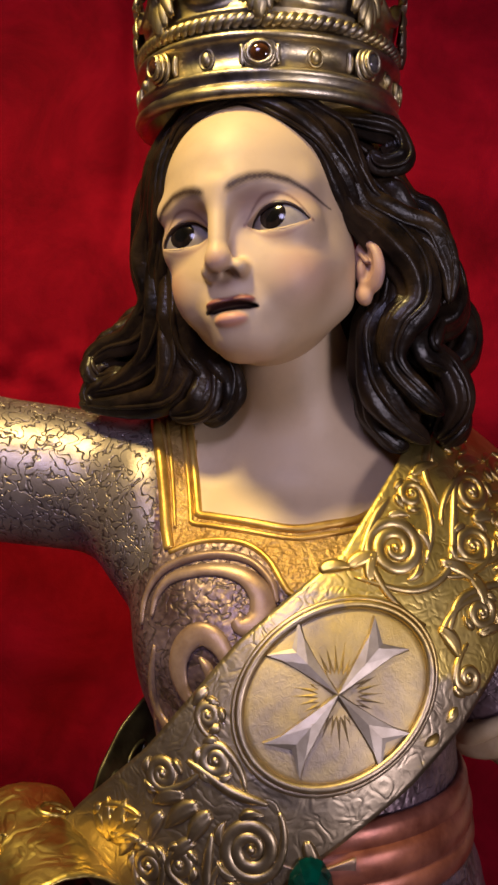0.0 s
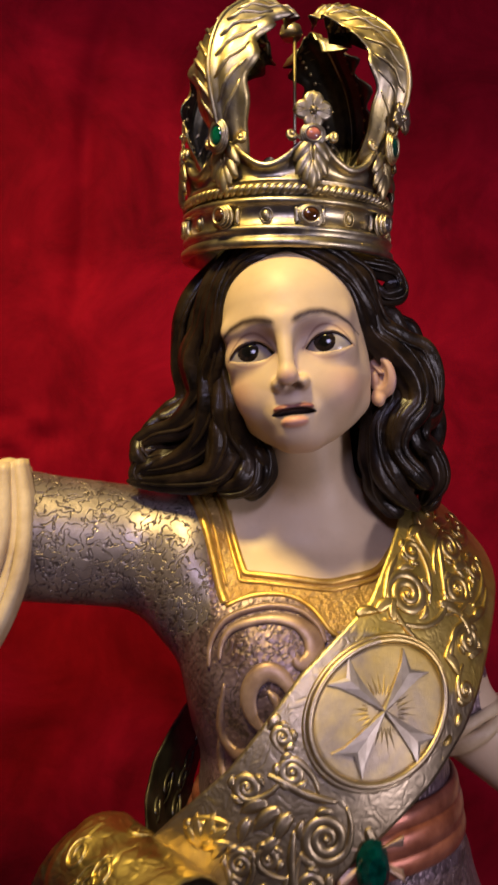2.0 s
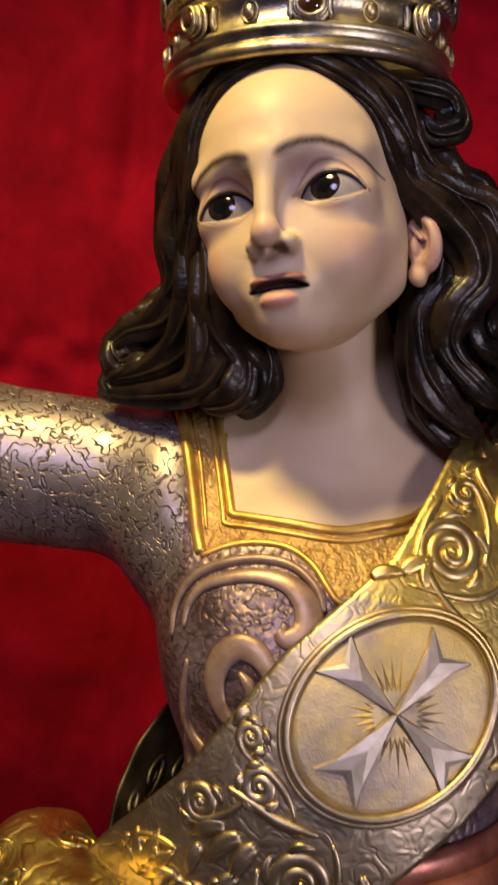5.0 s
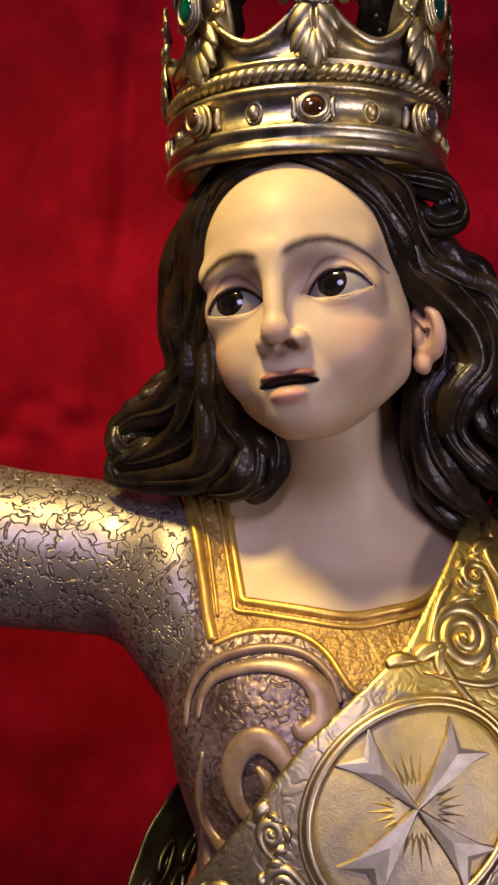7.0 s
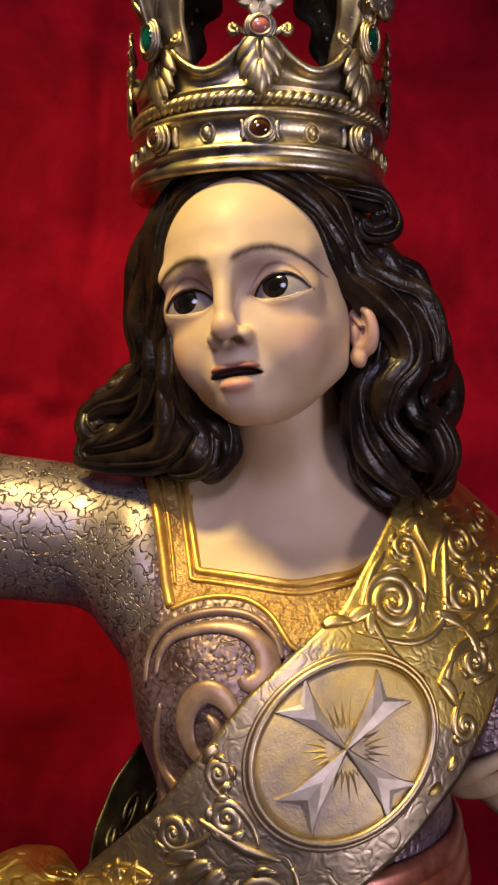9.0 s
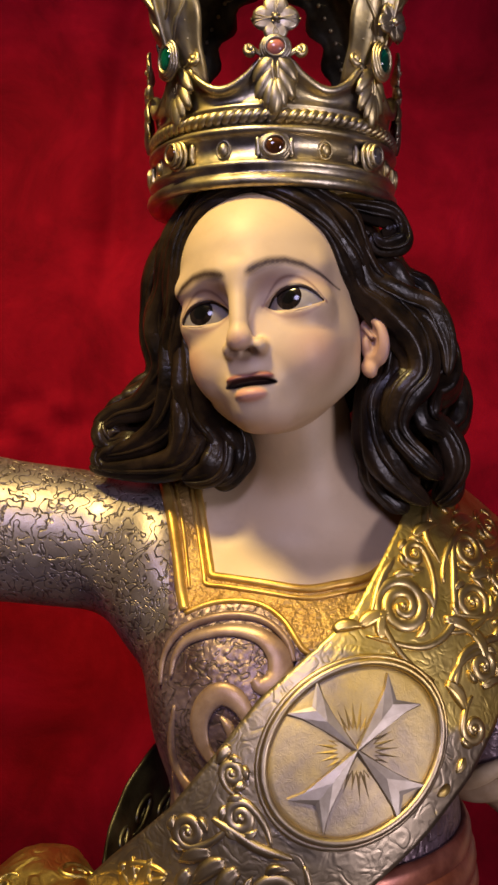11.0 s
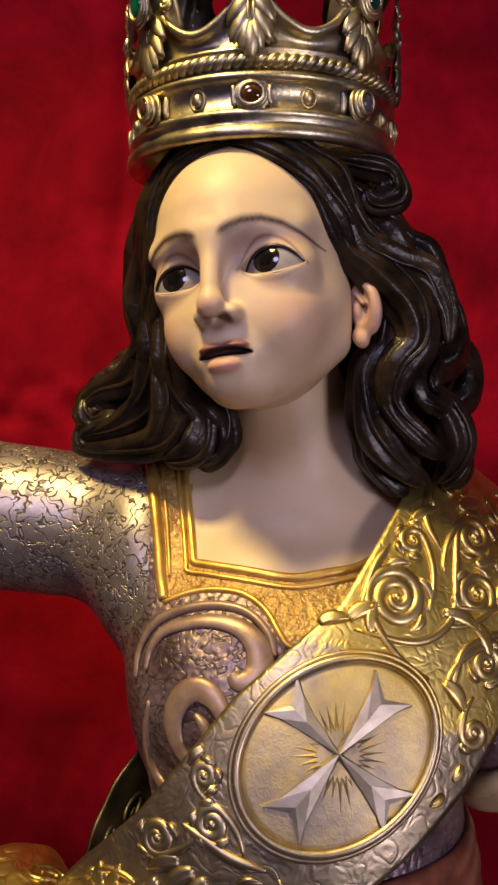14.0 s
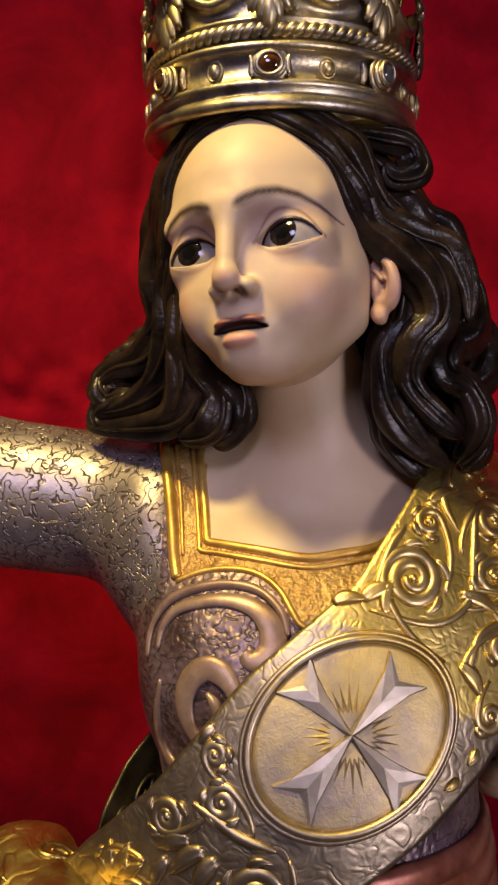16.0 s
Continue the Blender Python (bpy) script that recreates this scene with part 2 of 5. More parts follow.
def tube(geo, path, wide, high=None, normals=None, n=10, mat=0, closed=False, ridges=0, ridge=0.0, twist=0.0):
    """Sweep an oval of half width wide and half height high (along the normals) down a path."""
    path = np.asarray(path, float)
    k = len(path)
    tang = unit(np.gradient(path, axis=0) if not closed else np.roll(path, -1, 0) - np.roll(path, 1, 0))
    if normals is None:
        ref = np.array([0.0, -1.0, 0.0]) if abs(tang[0][1]) < 0.9 else np.array([0.0, 0.0, 1.0])
        nn = []
        for q in tang:
            ref = ref - q * (ref @ q)
            ref = ref / max(np.linalg.norm(ref), 1e-9)
            nn.append(ref)
        normals = np.array(nn)
    else:
        normals = np.asarray(normals, float)
        normals = unit(normals - tang * np.sum(normals * tang, 1, keepdims=True))
    side = np.cross(tang, normals)
    wide = np.broadcast_to(np.asarray(wide, float), (k,))
    high = wide if high is None else np.broadcast_to(np.asarray(high, float), (k,))
    a = np.linspace(0, 2 * np.pi, n, endpoint=False)
    run = np.linspace(0, 1, k)[:, None]
    shape = 1 + ridge * np.cos(ridges * a[None] + twist * run) + 0.4 * ridge * np.cos((ridges * 2 + 1) * a[None] - twist * run) if ridges else np.ones((k, n))
    v = path[:, None] + side[:, None] * (np.cos(a)[None] * shape * wide[:, None])[..., None] + normals[:, None] * (np.sin(a)[None] * shape * high[:, None])[..., None]
    faces = []
    rings = k if closed else k - 1
    for i in range(rings):
        p, q = i * n, ((i + 1) % k) * n
        for j in range(n):
            faces.append((p + j, p + (j + 1) % n, q + (j + 1) % n, q + j))
    if not closed:
        faces.append(tuple(range(n - 1, -1, -1)))
        faces.append(tuple((k - 1) * n + j for j in range(n)))
    geo.add(v.reshape(-1, 3), faces, mat)


def taper(n, r, start=0.35, end=0.1, power=0.6):
    t = np.linspace(0, 1, n)
    return r * np.minimum(1, np.minimum(start + (1 - start) * (t / 0.25) ** power, end + (1 - end) * ((1 - t) / 0.35) ** power))


def ball(geo, centre, radii, mat=0, n=14, axes=None):
    th = np.linspace(0, np.pi, n // 2 + 1)[1:-1]
    ph = np.linspace(0, 2 * np.pi, n, endpoint=False)
    v = [(0, 0, 1)] + [(np.sin(t) * np.cos(p), np.sin(t) * np.sin(p), np.cos(t)) for t in th for p in ph] + [(0, 0, -1)]
    v = np.array(v) * np.broadcast_to(np.asarray(radii, float), (3,))
    if axes is not None:
        v = v @ np.asarray(axes, float)
    m = len(th)
    f = [(0, 1 + j, 1 + (j + 1) % n) for j in range(n)]
    for i in range(m - 1):
        f += [(1 + i * n + j, 1 + (i + 1) * n + j, 1 + (i + 1) * n + (j + 1) % n, 1 + i * n + (j + 1) % n) for j in range(n)]
    f += [(1 + m * n, 1 + (m - 1) * n + (j + 1) % n, 1 + (m - 1) * n + j) for j in range(n)]
    geo.add(v + np.asarray(centre, float), f, mat)


def sheet(geo, grid, thick, normals=None, mat=0, back=None):
    """A grid of points (a, b, 3) as a sheet with thickness."""
    g = np.asarray(grid, float)
    a, b = g.shape[:2]
    if normals is None:
        normals = unit(np.cross(np.gradient(g, axis=0), np.gradient(g, axis=1)))
    v = np.concatenate([g.reshape(-1, 3), (g - normals * thick).reshape(-1, 3)])
    o = a * b
    f, m = [], []
    back = mat if back is None else back
    for i in range(a - 1):
        for j in range(b - 1):
            q = (i * b + j, (i + 1) * b + j, (i + 1) * b + j + 1, i * b + j + 1)
            f += [q, tuple(o + x for x in q[::-1])]
            m += [mat, back]
    for i in range(a - 1):
        for j in (0, b - 1):
            q = (i * b + j, (i + 1) * b + j, o + (i + 1) * b + j, o + i * b + j)
            f.append(q if j else q[::-1])
            m.append(mat)
    for j in range(b - 1):
        for i in (0, a - 1):
            q = (i * b + j, i * b + j + 1, o + i * b + j + 1, o + i * b + j)
            f.append(q if not i else q[::-1])
            m.append(mat)
    geo.add(v, f, m)


def lathe(geo, profile, n=96, mat=0, closed=True):
    """Turn a closed profile of (radius, height) round the z axis."""
    p = np.asarray(profile, float)
    a = np.linspace(0, 2 * np.pi, n, endpoint=False)
    v = np.stack([p[None, :, 0] * np.sin(a)[:, None], -p[None, :, 0] * np.cos(a)[:, None], np.broadcast_to(p[None, :, 1], (n, len(p)))], -1)
    k = len(p)
    f = []
    for i in range(n):
        for j in range(k if closed else k - 1):
            f.append((i * k + j, ((i + 1) % n) * k + j, ((i + 1) % n) * k + (j + 1) % k, i * k + (j + 1) % k))
    geo.add(v.reshape(-1, 3), f, mat)


def block(geo, lo, hi, mat=0):
    x0, y0, z0 = lo
    x1, y1, z1 = hi
    v = [(x0, y0, z0), (x1, y0, z0), (x1, y1, z0), (x0, y1, z0), (x0, y0, z1), (x1, y0, z1), (x1, y1, z1), (x0, y1, z1)]
    geo.add(v, [(3, 2, 1, 0), (4, 5, 6, 7), (0, 1, 5, 4), (1, 2, 6, 5), (2, 3, 7, 6), (3, 0, 4, 7)], mat)


# rounded solids as distance fields, and the net that skins them
def s_min(a, b, k):
    h = np.clip(0.5 + 0.5 * (b - a) / k, 0, 1)
    return b + (a - b) * h - k * h * (1 - h)


def s_cut(a, b, k):
    return -s_min(-a, b, k)


def d_oval(p, c, r):
    q = (p - np.asarray(c, np.float32)) / np.asarray(r, np.float32)
    l = np.sqrt((q * q).sum(-1)) + 1e-6
    g = np.sqrt(((q / np.asarray(r, np.float32)) ** 2).sum(-1)) + 1e-6
    return l * (l - 1) / g


def d_limb(p, a, b, ra, rb):
    a, b = np.asarray(a, np.float32), np.asarray(b, np.float32)
    d = b - a
    t = np.clip(((p - a) @ d) / (d @ d), 0, 1)
    q = p - a - t[..., None] * d
    return np.sqrt((q * q).sum(-1)) - (ra + (rb - ra) * t)


def lattice(lo, hi, h):
    ax = [np.arange(a, b + h, h, dtype=np.float32) for a, b in zip(lo, hi)]
    return np.stack(np.meshgrid(*ax, indexing="ij"), -1)


def net(field, lo, h):
    """Surface net of field < 0."""
    f = field
    s = f < 0
    c = [(i, j, k) for i in (0, 1) for j in (0, 1) for k in (0, 1)]
    n = np.array(f.shape) - 1
    cut = lambda a, o: a[o[0]:o[0] + n[0], o[1]:o[1] + n[1], o[2]:o[2] + n[2]]
    count = sum(cut(s, o).astype(np.int8) for o in c)
    cells = np.argwhere((count > 0) & (count < 8))
    index = -np.ones(tuple(n), np.int64)
    index[tuple(cells.T)] = np.arange(len(cells))
    total, hits = np.zeros((len(cells), 3)), np.zeros(len(cells))
    for o in c:
        for ax in range(3):
            if o[ax]:
                continue
            q = list(o)
            q[ax] = 1
            fa, fb = f[tuple((cells + o).T)], f[tuple((cells + q).T)]
            x = (fa < 0) != (fb < 0)
            t = np.where(x, fa / np.where(x, fa - fb, 1), 0)
            e = np.array(o, float)[None].repeat(len(cells), 0)
            e[:, ax] += t
            total += e * x[:, None]
            hits += x
    verts = (cells + total / np.maximum(hits, 1)[:, None]) * h + np.asarray(lo)
    faces = []
    for ax in range(3):
        u, w = (ax + 1) % 3, (ax + 2) % 3
        a = [slice(1, -1)] * 3
        b = [slice(1, -1)] * 3
        a[ax], b[ax] = slice(0, -1), slice(1, None)
        sa, sb = s[tuple(a)], s[tuple(b)]
        e = np.argwhere(sa != sb)
        flip = sa[tuple(e.T)]
        base = e.copy()
        base[:, u] += 1
        base[:, w] += 1
        du, dw = np.eye(3, dtype=int)[u], np.eye(3, dtype=int)[w]
        quad = np.stack([index[tuple((base - d).T)] for d in (du + dw, dw, du * 0, du)], 1)
        quad = np.where(flip[:, None], quad, quad[:, ::-1])
        faces.append(quad[(quad >= 0).all(1)])
    return verts, np.concatenate(faces)


def inside(px, pz, poly):
    """Whether points lie in a polygon."""
    r = np.zeros(len(px), bool)
    for (x0, z0), (x1, z1) in zip(poly, poly[1:] + poly[:1]):
        r ^= ((z0 > pz) != (z1 > pz)) & (px < (x1 - x0) * (pz - z0) / (z1 - z0 + 1e-12) + x0)
    return r


# ---- the room round the figure ----
def drape():
    geo = Geo()
    x = np.concatenate([np.linspace(-1.7, -0.62, 25), np.linspace(-0.60, 0.55, 190), np.linspace(0.57, 1.7, 25)])
    z = np.concatenate([np.linspace(0.0, 0.95, 20), np.linspace(0.97, 2.25, 160), np.linspace(2.27, 3.2, 20)])
    g = np.zeros((len(x), len(z), 3))
    for i, a in enumerate(x):
        for j, b in enumerate(z):
            y = 0.905
            for k, amp, ph in ((7.3, 0.006, 0.4), (15.1, 0.004, 1.9), (3.1, 0.008, 2.6)):
                y += amp * math.sin(k * (a + 0.05 * math.sin(1.3 * b)) + ph + 0.25 * b)
            y += 0.007 * noise.noise((a * 6, b * 2.2, 0.3)) + 0.005 * noise.noise((a * 17, b * 7, 2.3)) + 0.0022 * noise.noise((a * 44, b * 21, 4.3))
            crease = -0.15 + 0.16 * (b - 1.95) + 0.014 * math.sin(11 * b)
            y += 0.013 * math.exp(-((a - crease) / 0.016) ** 2) * max(0.0, min(1.0, (b - 1.78) * 9))
            rough = math.exp(-((a + 0.26) / 0.09) ** 2 - ((b - 1.675) / 0.035) ** 2)
            y += 0.020 * rough * noise.noise((a * 36 + b * 22, b * 34, 5.1))
            g[i, j] = (a, y, b)
    sheet(geo, g, 0.004, np.broadcast_to(np.array([0.0, -1.0, 0.0]), g.shape))
    return tagged(part("backdrop", geo, VELVET), "crushed red velvet curtain hung behind the figure", "curtain", kind="structure")


drape()
# unseen walls, floor and ceiling, added so the metal has a room to reflect
for wall, lo, hi in (("wall_north", (-1.8, 0.98, 0), (1.8, 1.08, 3.3)), ("wall_south", (-1.8, -2.6, 0), (1.8, -2.5, 3.3)),
                     ("wall_west", (-1.9, -2.5, 0), (-1.8, 0.98, 3.3)), ("wall_east", (1.8, -2.5, 0), (1.9, 0.98, 3.3))):
    g = Geo()
    block(g, lo, hi)
    tagged(part(wall, g, WALL, smooth=False), "plain limewashed wall", "wall", kind="structure")
g = Geo()
block(g, (-1.9, -2.6, -0.1), (1.9, 1.08, 0))
tagged(part("floor", g, FLOOR, smooth=False), "worn stone floor", "floor", kind="structure")
g = Geo()
block(g, (-1.9, -2.6, 3.3), (1.9, 1.08, 3.4))
tagged(part("ceiling", g, WALL, smooth=False), "plain limewashed ceiling", "ceiling", kind="structure")
g = Geo()
block(g, (-0.32, 0.34, 0.0), (0.42, 0.88, 0.06))
block(g, (-0.28, 0.38, 0.06), (0.38, 0.86, 0.80))
block(g, (-0.32, 0.34, 0.80), (0.42, 0.88, 0.86))
tagged(part("pedestal", g, WALL, smooth=False), "plain stone pedestal under the figure", "pedestal")


# ---- the painted wooden figure ----
STATUE = Geo()
MATS = [SKIN, HAIR, SLEEVE, CUIRASS, GOLD, GOLD_EDGE, SCROLL, COPPER, CREAM, GREEN_CLOTH, EYE_WHITE, IRIS, PUPIL, LINE]
M_SKIN, M_HAIR, M_SLEEVE, M_CUIRASS, M_GOLD, M_EDGE, M_SCROLL, M_COPPER, M_CREAM, M_GREEN, M_WHITE, M_IRIS, M_PUPIL, M_LINE = range(14)
SKIN_TONE = np.array([0.60, 0.450, 0.285])

# torso: height, centre x, centre y, half width, half depth
TORSO = np.array([(0.86, 0.045, 0.60, 0.17, 0.14), (1.00, 0.05, 0.585, 0.150, 0.125), (1.10, 0.05, 0.565, 0.136, 0.104), (1.16, 0.05, 0.562, 0.134, 0.100), (1.22, 0.046, 0.56, 0.130, 0.108),
                  (1.28, 0.042, 0.56, 0.117, 0.111), (1.315, 0.043, 0.56, 0.104, 0.110), (1.36, 0.044, 0.565, 0.100, 0.110), (1.42, 0.046, 0.575, 0.104, 0.113),
                  (1.46, 0.047, 0.583, 0.108, 0.108), (1.50, 0.044, 0.59, 0.112, 0.090), (1.54, 0.044, 0.60, 0.098, 0.070), (1.575, 0.042, 0.60, 0.07, 0.05)])


def torso_at(z):
    t = np.interp(z, TORSO[:, 0], np.arange(len(TORSO)))
    i = np.clip(t.astype(int), 0, len(TORSO) - 2)
    f = t - i
    f = f * f * (3 - 2 * f) * 0.5 + f * 0.5
    return [TORSO[i, k] * (1 - f) + TORSO[i + 1, k] * f for k in (1, 2, 3, 4)]


def torso_point(angle, z, out=0.0):
    """A point on the torso; angle 0 is the front, 90 the figure's left."""
    cx, cy, a, b = torso_at(np.asarray(z, float))
    c, s = np.cos(angle), np.sin(angle)
    r = (np.abs(s) ** 2.3 + np.abs(c) ** 2.3) ** (-1 / 2.3)
    return np.stack([cx + (a + out) * s * r, cy - (b + out) * c * r, np.asarray(z, float) + 0 * c], -1)


def body():
    h = 0.0026
    lo, hi = (-0.46, 0.42, 0.95), (0.40, 0.74, 1.66)
    p = lattice(lo, hi, h)
    cx, cy, a, b = [v.astype(np.float32)[None, None] for v in torso_at(p[0, 0, :, 2])]
    f = ((np.abs((p[..., 0] - cx) / a) ** 2.3 + np.abs((p[..., 1] - cy) / b) ** 2.3) ** (1 / 2.3) - 1) * np.minimum(a, b)
    f = np.maximum(f, p[..., 2] - 1.575)
    limb = lambda *args: d_limb(p, *args)
    f = s_min(f, limb((-0.030, 0.605, 1.520), (-0.215, 0.600, 1.542), 0.052, 0.0550), 0.030)
    f = s_min(f, limb((0.13, 0.600, 1.500), (0.165, 0.61, 1.485), 0.052, 0.045), 0.030)
    f = s_min(f, limb((0.165, 0.61, 1.485), (0.190, 0.61, 1.37), 0.044, 0.038), 0.012)
    f = s_min(f, limb((0.190, 0.61, 1.37), (0.320, 0.58, 1.255), 0.037, 0.030), 0.010)
    f = s_min(f, limb((-0.20, 0.600, 1.555), (-0.30, 0.575, 1.590), 0.036, 0.040), 0.010)
    f = s_min(f, limb((-0.30, 0.575, 1.590), (-0.42, 0.530, 1.640), 0.040, 0.028), 0.015)
    f = s_min(f, limb((0.030, 0.544, 1.640), (0.042, 0.568, 1.55), 0.0405, 0.044), 0.020)
    f = s_min(f, limb((0.045, 0.575, 1.535), (-0.03, 0.59, 1.555), 0.036, 0.026), 0.035)
    f = s_min(f, limb((0.045, 0.575, 1.535), (0.12, 0.59, 1.545), 0.036, 0.030), 0.035)
    # shoulder and armpit, breast swells and waist hollow
    f = s_min(f, d_oval(p, (-0.068, 0.575, 1.502), (0.038, 0.050, 0.060)), 0.03)
    f = s_min(f, d_oval(p, (-0.046, 0.570, 1.440), (0.022, 0.060, 0.066)), 0.03)
    f = s_min(f, d_oval(p, (-0.015, 0.53, 1.425), (0.048, 0.05, 0.052)), 0.03)
    f = s_min(f, d_oval(p, (0.085, 0.53, 1.425), (0.048, 0.05, 0.052)), 0.03)
    v, q = net(f, lo, h)
    c = v[q].mean(1)
    x, y, z = c.T
    mat = np.full(len(q), M_CUIRASS)
    mat[(x < -0.058) & (z > 1.448 + 0.9 * np.maximum(0, x + 0.085))] = M_SLEEVE
    panel = [(-0.066, 1.59), (-0.036, 1.585), (-0.029, 1.506), (0.033, 1.497), (0.078, 1.504), (0.12, 1.53), (0.12, 1.47), (0.06, 1.46), (0.039, 1.459), (0.027, 1.461),
             (0.018, 1.476), (0.005, 1.486), (-0.016, 1.488), (-0.047, 1.482), (-0.053, 1.521)]
    mat[inside(x, z, panel) & (y < 0.60)] = M_GOLD
    skin = [(-0.036, 1.585), (-0.029, 1.506), (0.033, 1.497), (0.078, 1.504), (0.12, 1.535), (0.10, 1.70), (-0.03, 1.70)]
    mat[inside(x, z, skin)] = M_SKIN
    mat[(x < -0.214) | ((x > 0.165) & (z < 1.362)) | ((x > 0.2) & (z < 1.40))] = M_SKIN
    mat[(z < 1.112 + 0.12 * (x - 0.05)) & (x < 0.2) & (x > -0.2)] = M_GREEN
    STATUE.add(v, q, mat)


body()
# hem of the figure down to the pedestal
g_ang = np.linspace(0, 2 * np.pi, 73)
rows_z = np.linspace(0.855, 1.112, 14)
skirt = np.array([[torso_point(a, z, 0.004 + 0.004 * math.sin(14 * a)) for z in rows_z] for a in g_ang])
sheet(STATUE, skirt, 0.004, mat=M_GREEN)

from mathutils.bvhtree import BVHTree

SKINNED = BVHTree.FromPolygons(STATUE.points().tolist(), STATUE.f)


def front(x, z, out=0.0):
    """The point of the figure's front at x, z, and its normal."""
    hit, normal, _, _ = SKINNED.ray_cast(Vector((x, 0.2, z)), Vector((0, 1, 0)))
    if hit is None:
        hit, normal = Vector((x, 0.55, z)), Vector((0, -1, 0))
    normal = normal if normal.y < 0 else -normal
    return np.array(hit) + np.array(normal) * out, np.array(normal)


def relief(pts, wide, high, mat, n=40, ends=(0.5, 0.3), out=0.0, sides=10):
    """A raised moulding that lies on the figure's front, along points (x, z)."""
    p = spline([(x, 0, z) for x, z in pts], n)
    got = [front(x, z, out) for x, _, z in p]
    path = np.array([g[0] for g in got])
    for _ in range(2):
        path[1:-1] = (path[:-2] + 2 * path[1:-1] + path[2:]) / 4
    w = taper(n, 1.0, *ends) * (wide if np.ndim(wide) == 0 else np.interp(np.linspace(0, 1, n), np.linspace(0, 1, len(wide)), wide))
    tube(STATUE, path, w, np.minimum(w, high), np.array([g[1] for g in got]), sides, mat)


NECK_IN = [(-0.040, 1.575), (-0.034, 1.54), (-0.030, 1.512), (-0.0285, 1.506), (-0.02, 1.5045), (0.005, 1.501), (0.033, 1.497), (0.055, 1.500), (0.078, 1.505), (0.10, 1.521)]
relief(NECK_IN, 0.0030, 0.0022, M_EDGE, 70, (0.9, 0.9))
relief([(x - 0.004 if x < -0.02 else x, z - 0.006) for x, z in NECK_IN], 0.0018, 0.002, M_EDGE, 70, (0.9, 0.9))
relief([(-0.064, 1.572), (-0.057, 1.545), (-0.052, 1.515), (-0.050, 1.497), (-0.047, 1.483)], 0.004, 0.003, M_EDGE, 40, (0.9, 0.9))
relief([(-0.056, 1.572), (-0.050, 1.545), (-0.046, 1.515), (-0.044, 1.497)], 0.0015, 0.002, M_EDGE, 40, (0.9, 0.9))
relief([(-0.047, 1.481), (-0.032, 1.487), (-0.014, 1.4895), (0.004, 1.487), (0.017, 1.478), (0.024, 1.467), (0.030, 1.459), (0.040, 1.458), (0.055, 1.470), (0.072, 1.488)], 0.0022, 0.0026, M_EDGE, 60, (0.8, 0.8))
# breast scrolls
relief([(-0.062, 1.436), (-0.060, 1.452), (-0.053, 1.466), (-0.041, 1.4745), (-0.018, 1.480), (0.004, 1.4775), (0.018, 1.466), (0.022, 1.453)], (0.0022, 0.0026, 0.003, 0.003, 0.0024), 0.003, M_SCROLL, 60, (0.6, 0.8), 0.001)
relief([(-0.055, 1.442), (-0.052, 1.455), (-0.042, 1.466), (-0.018, 1.4715), (0.002, 1.468), (0.012, 1.458), (0.0135, 1.447), (0.008, 1.4405), (0.001, 1.4395), (-0.003, 1.443)],
       (0.0020, 0.0030, 0.0040, 0.0050, 0.0068, 0.0084, 0.0084, 0.0070, 0.0050), 0.0024, M_SCROLL, 70, (0.5, 0.7), 0.001, 12)
relief([(-0.004, 1.402), (-0.007, 1.420), (-0.014, 1.431), (-0.024, 1.4345), (-0.033, 1.428), (-0.037, 1.416), (-0.034, 1.402), (-0.026, 1.392), (-0.015, 1.386)],
       (0.0035, 0.0058, 0.0070, 0.0074, 0.0070, 0.0062, 0.0050, 0.0035), 0.0024, M_SCROLL, 60, (0.5, 0.5), 0.001, 12)
relief([(-0.024, 1.421), (-0.019, 1.415), (-0.017, 1.407), (-0.019, 1.398)], (0.002, 0.0035, 0.003, 0.002), 0.003, M_SCROLL, 24)
relief([(-0.053, 1.425), (-0.055, 1.405), (-0.053, 1.386), (-0.046, 1.374), (-0.040, 1.372), (-0.025, 1.382)], (0.002, 0.003, 0.005, 0.006, 0.004), 0.003, M_SCROLL, 40)
relief([(-0.054, 1.388), (-0.052, 1.370), (-0.05, 1.355), (-0.048, 1.340)], (0.002, 0.004, 0.003), 0.003, M_SCROLL, 24)

# belt
ang = np.linspace(0, 2 * np.pi, 120, endpoint=False)
for z, w, out in ((1.327, 0.010, 0.001), (1.313, 0.011, 0.002), (1.299, 0.009, 0.001)):
    dip = 0.012 * np.sin(ang - 0.3)
    tube(STATUE, np.array([torso_point(a, z + d, out) for a, d in zip(ang, dip)]), 0.0045, w, np.tile([0, 0, 1.0], (120, 1)), 12, M_COPPER, True)
# lower edge of the cuirass, waved, with straps below
wave = 1.138 + 0.022 * np.cos(3.0 * (ang - 0.42) + np.pi) + 0.020 * np.sin(ang)
tube(STATUE, np.array([torso_point(a, z, 0.006) for a, z in zip(ang, wave)]), 0.010, 0.007, np.array([torso_point(a, z, 0.1) - torso_point(a, z) for a, z in zip(ang, wave)]), 12, M_COPPER, True)
for k in range(14):
    a = 2 * np.pi * (k + 0.35) / 14
    s = np.array([[torso_point(a + da, z, 0.008 + 0.003 * math.cos(da * 14)) for z in np.linspace(1.02, 1.132 + 0.016 * math.sin(a), 10)] for da in np.linspace(-0.105, 0.105, 7)])
    sheet(STATUE, s, 0.005, mat=M_COPPER)
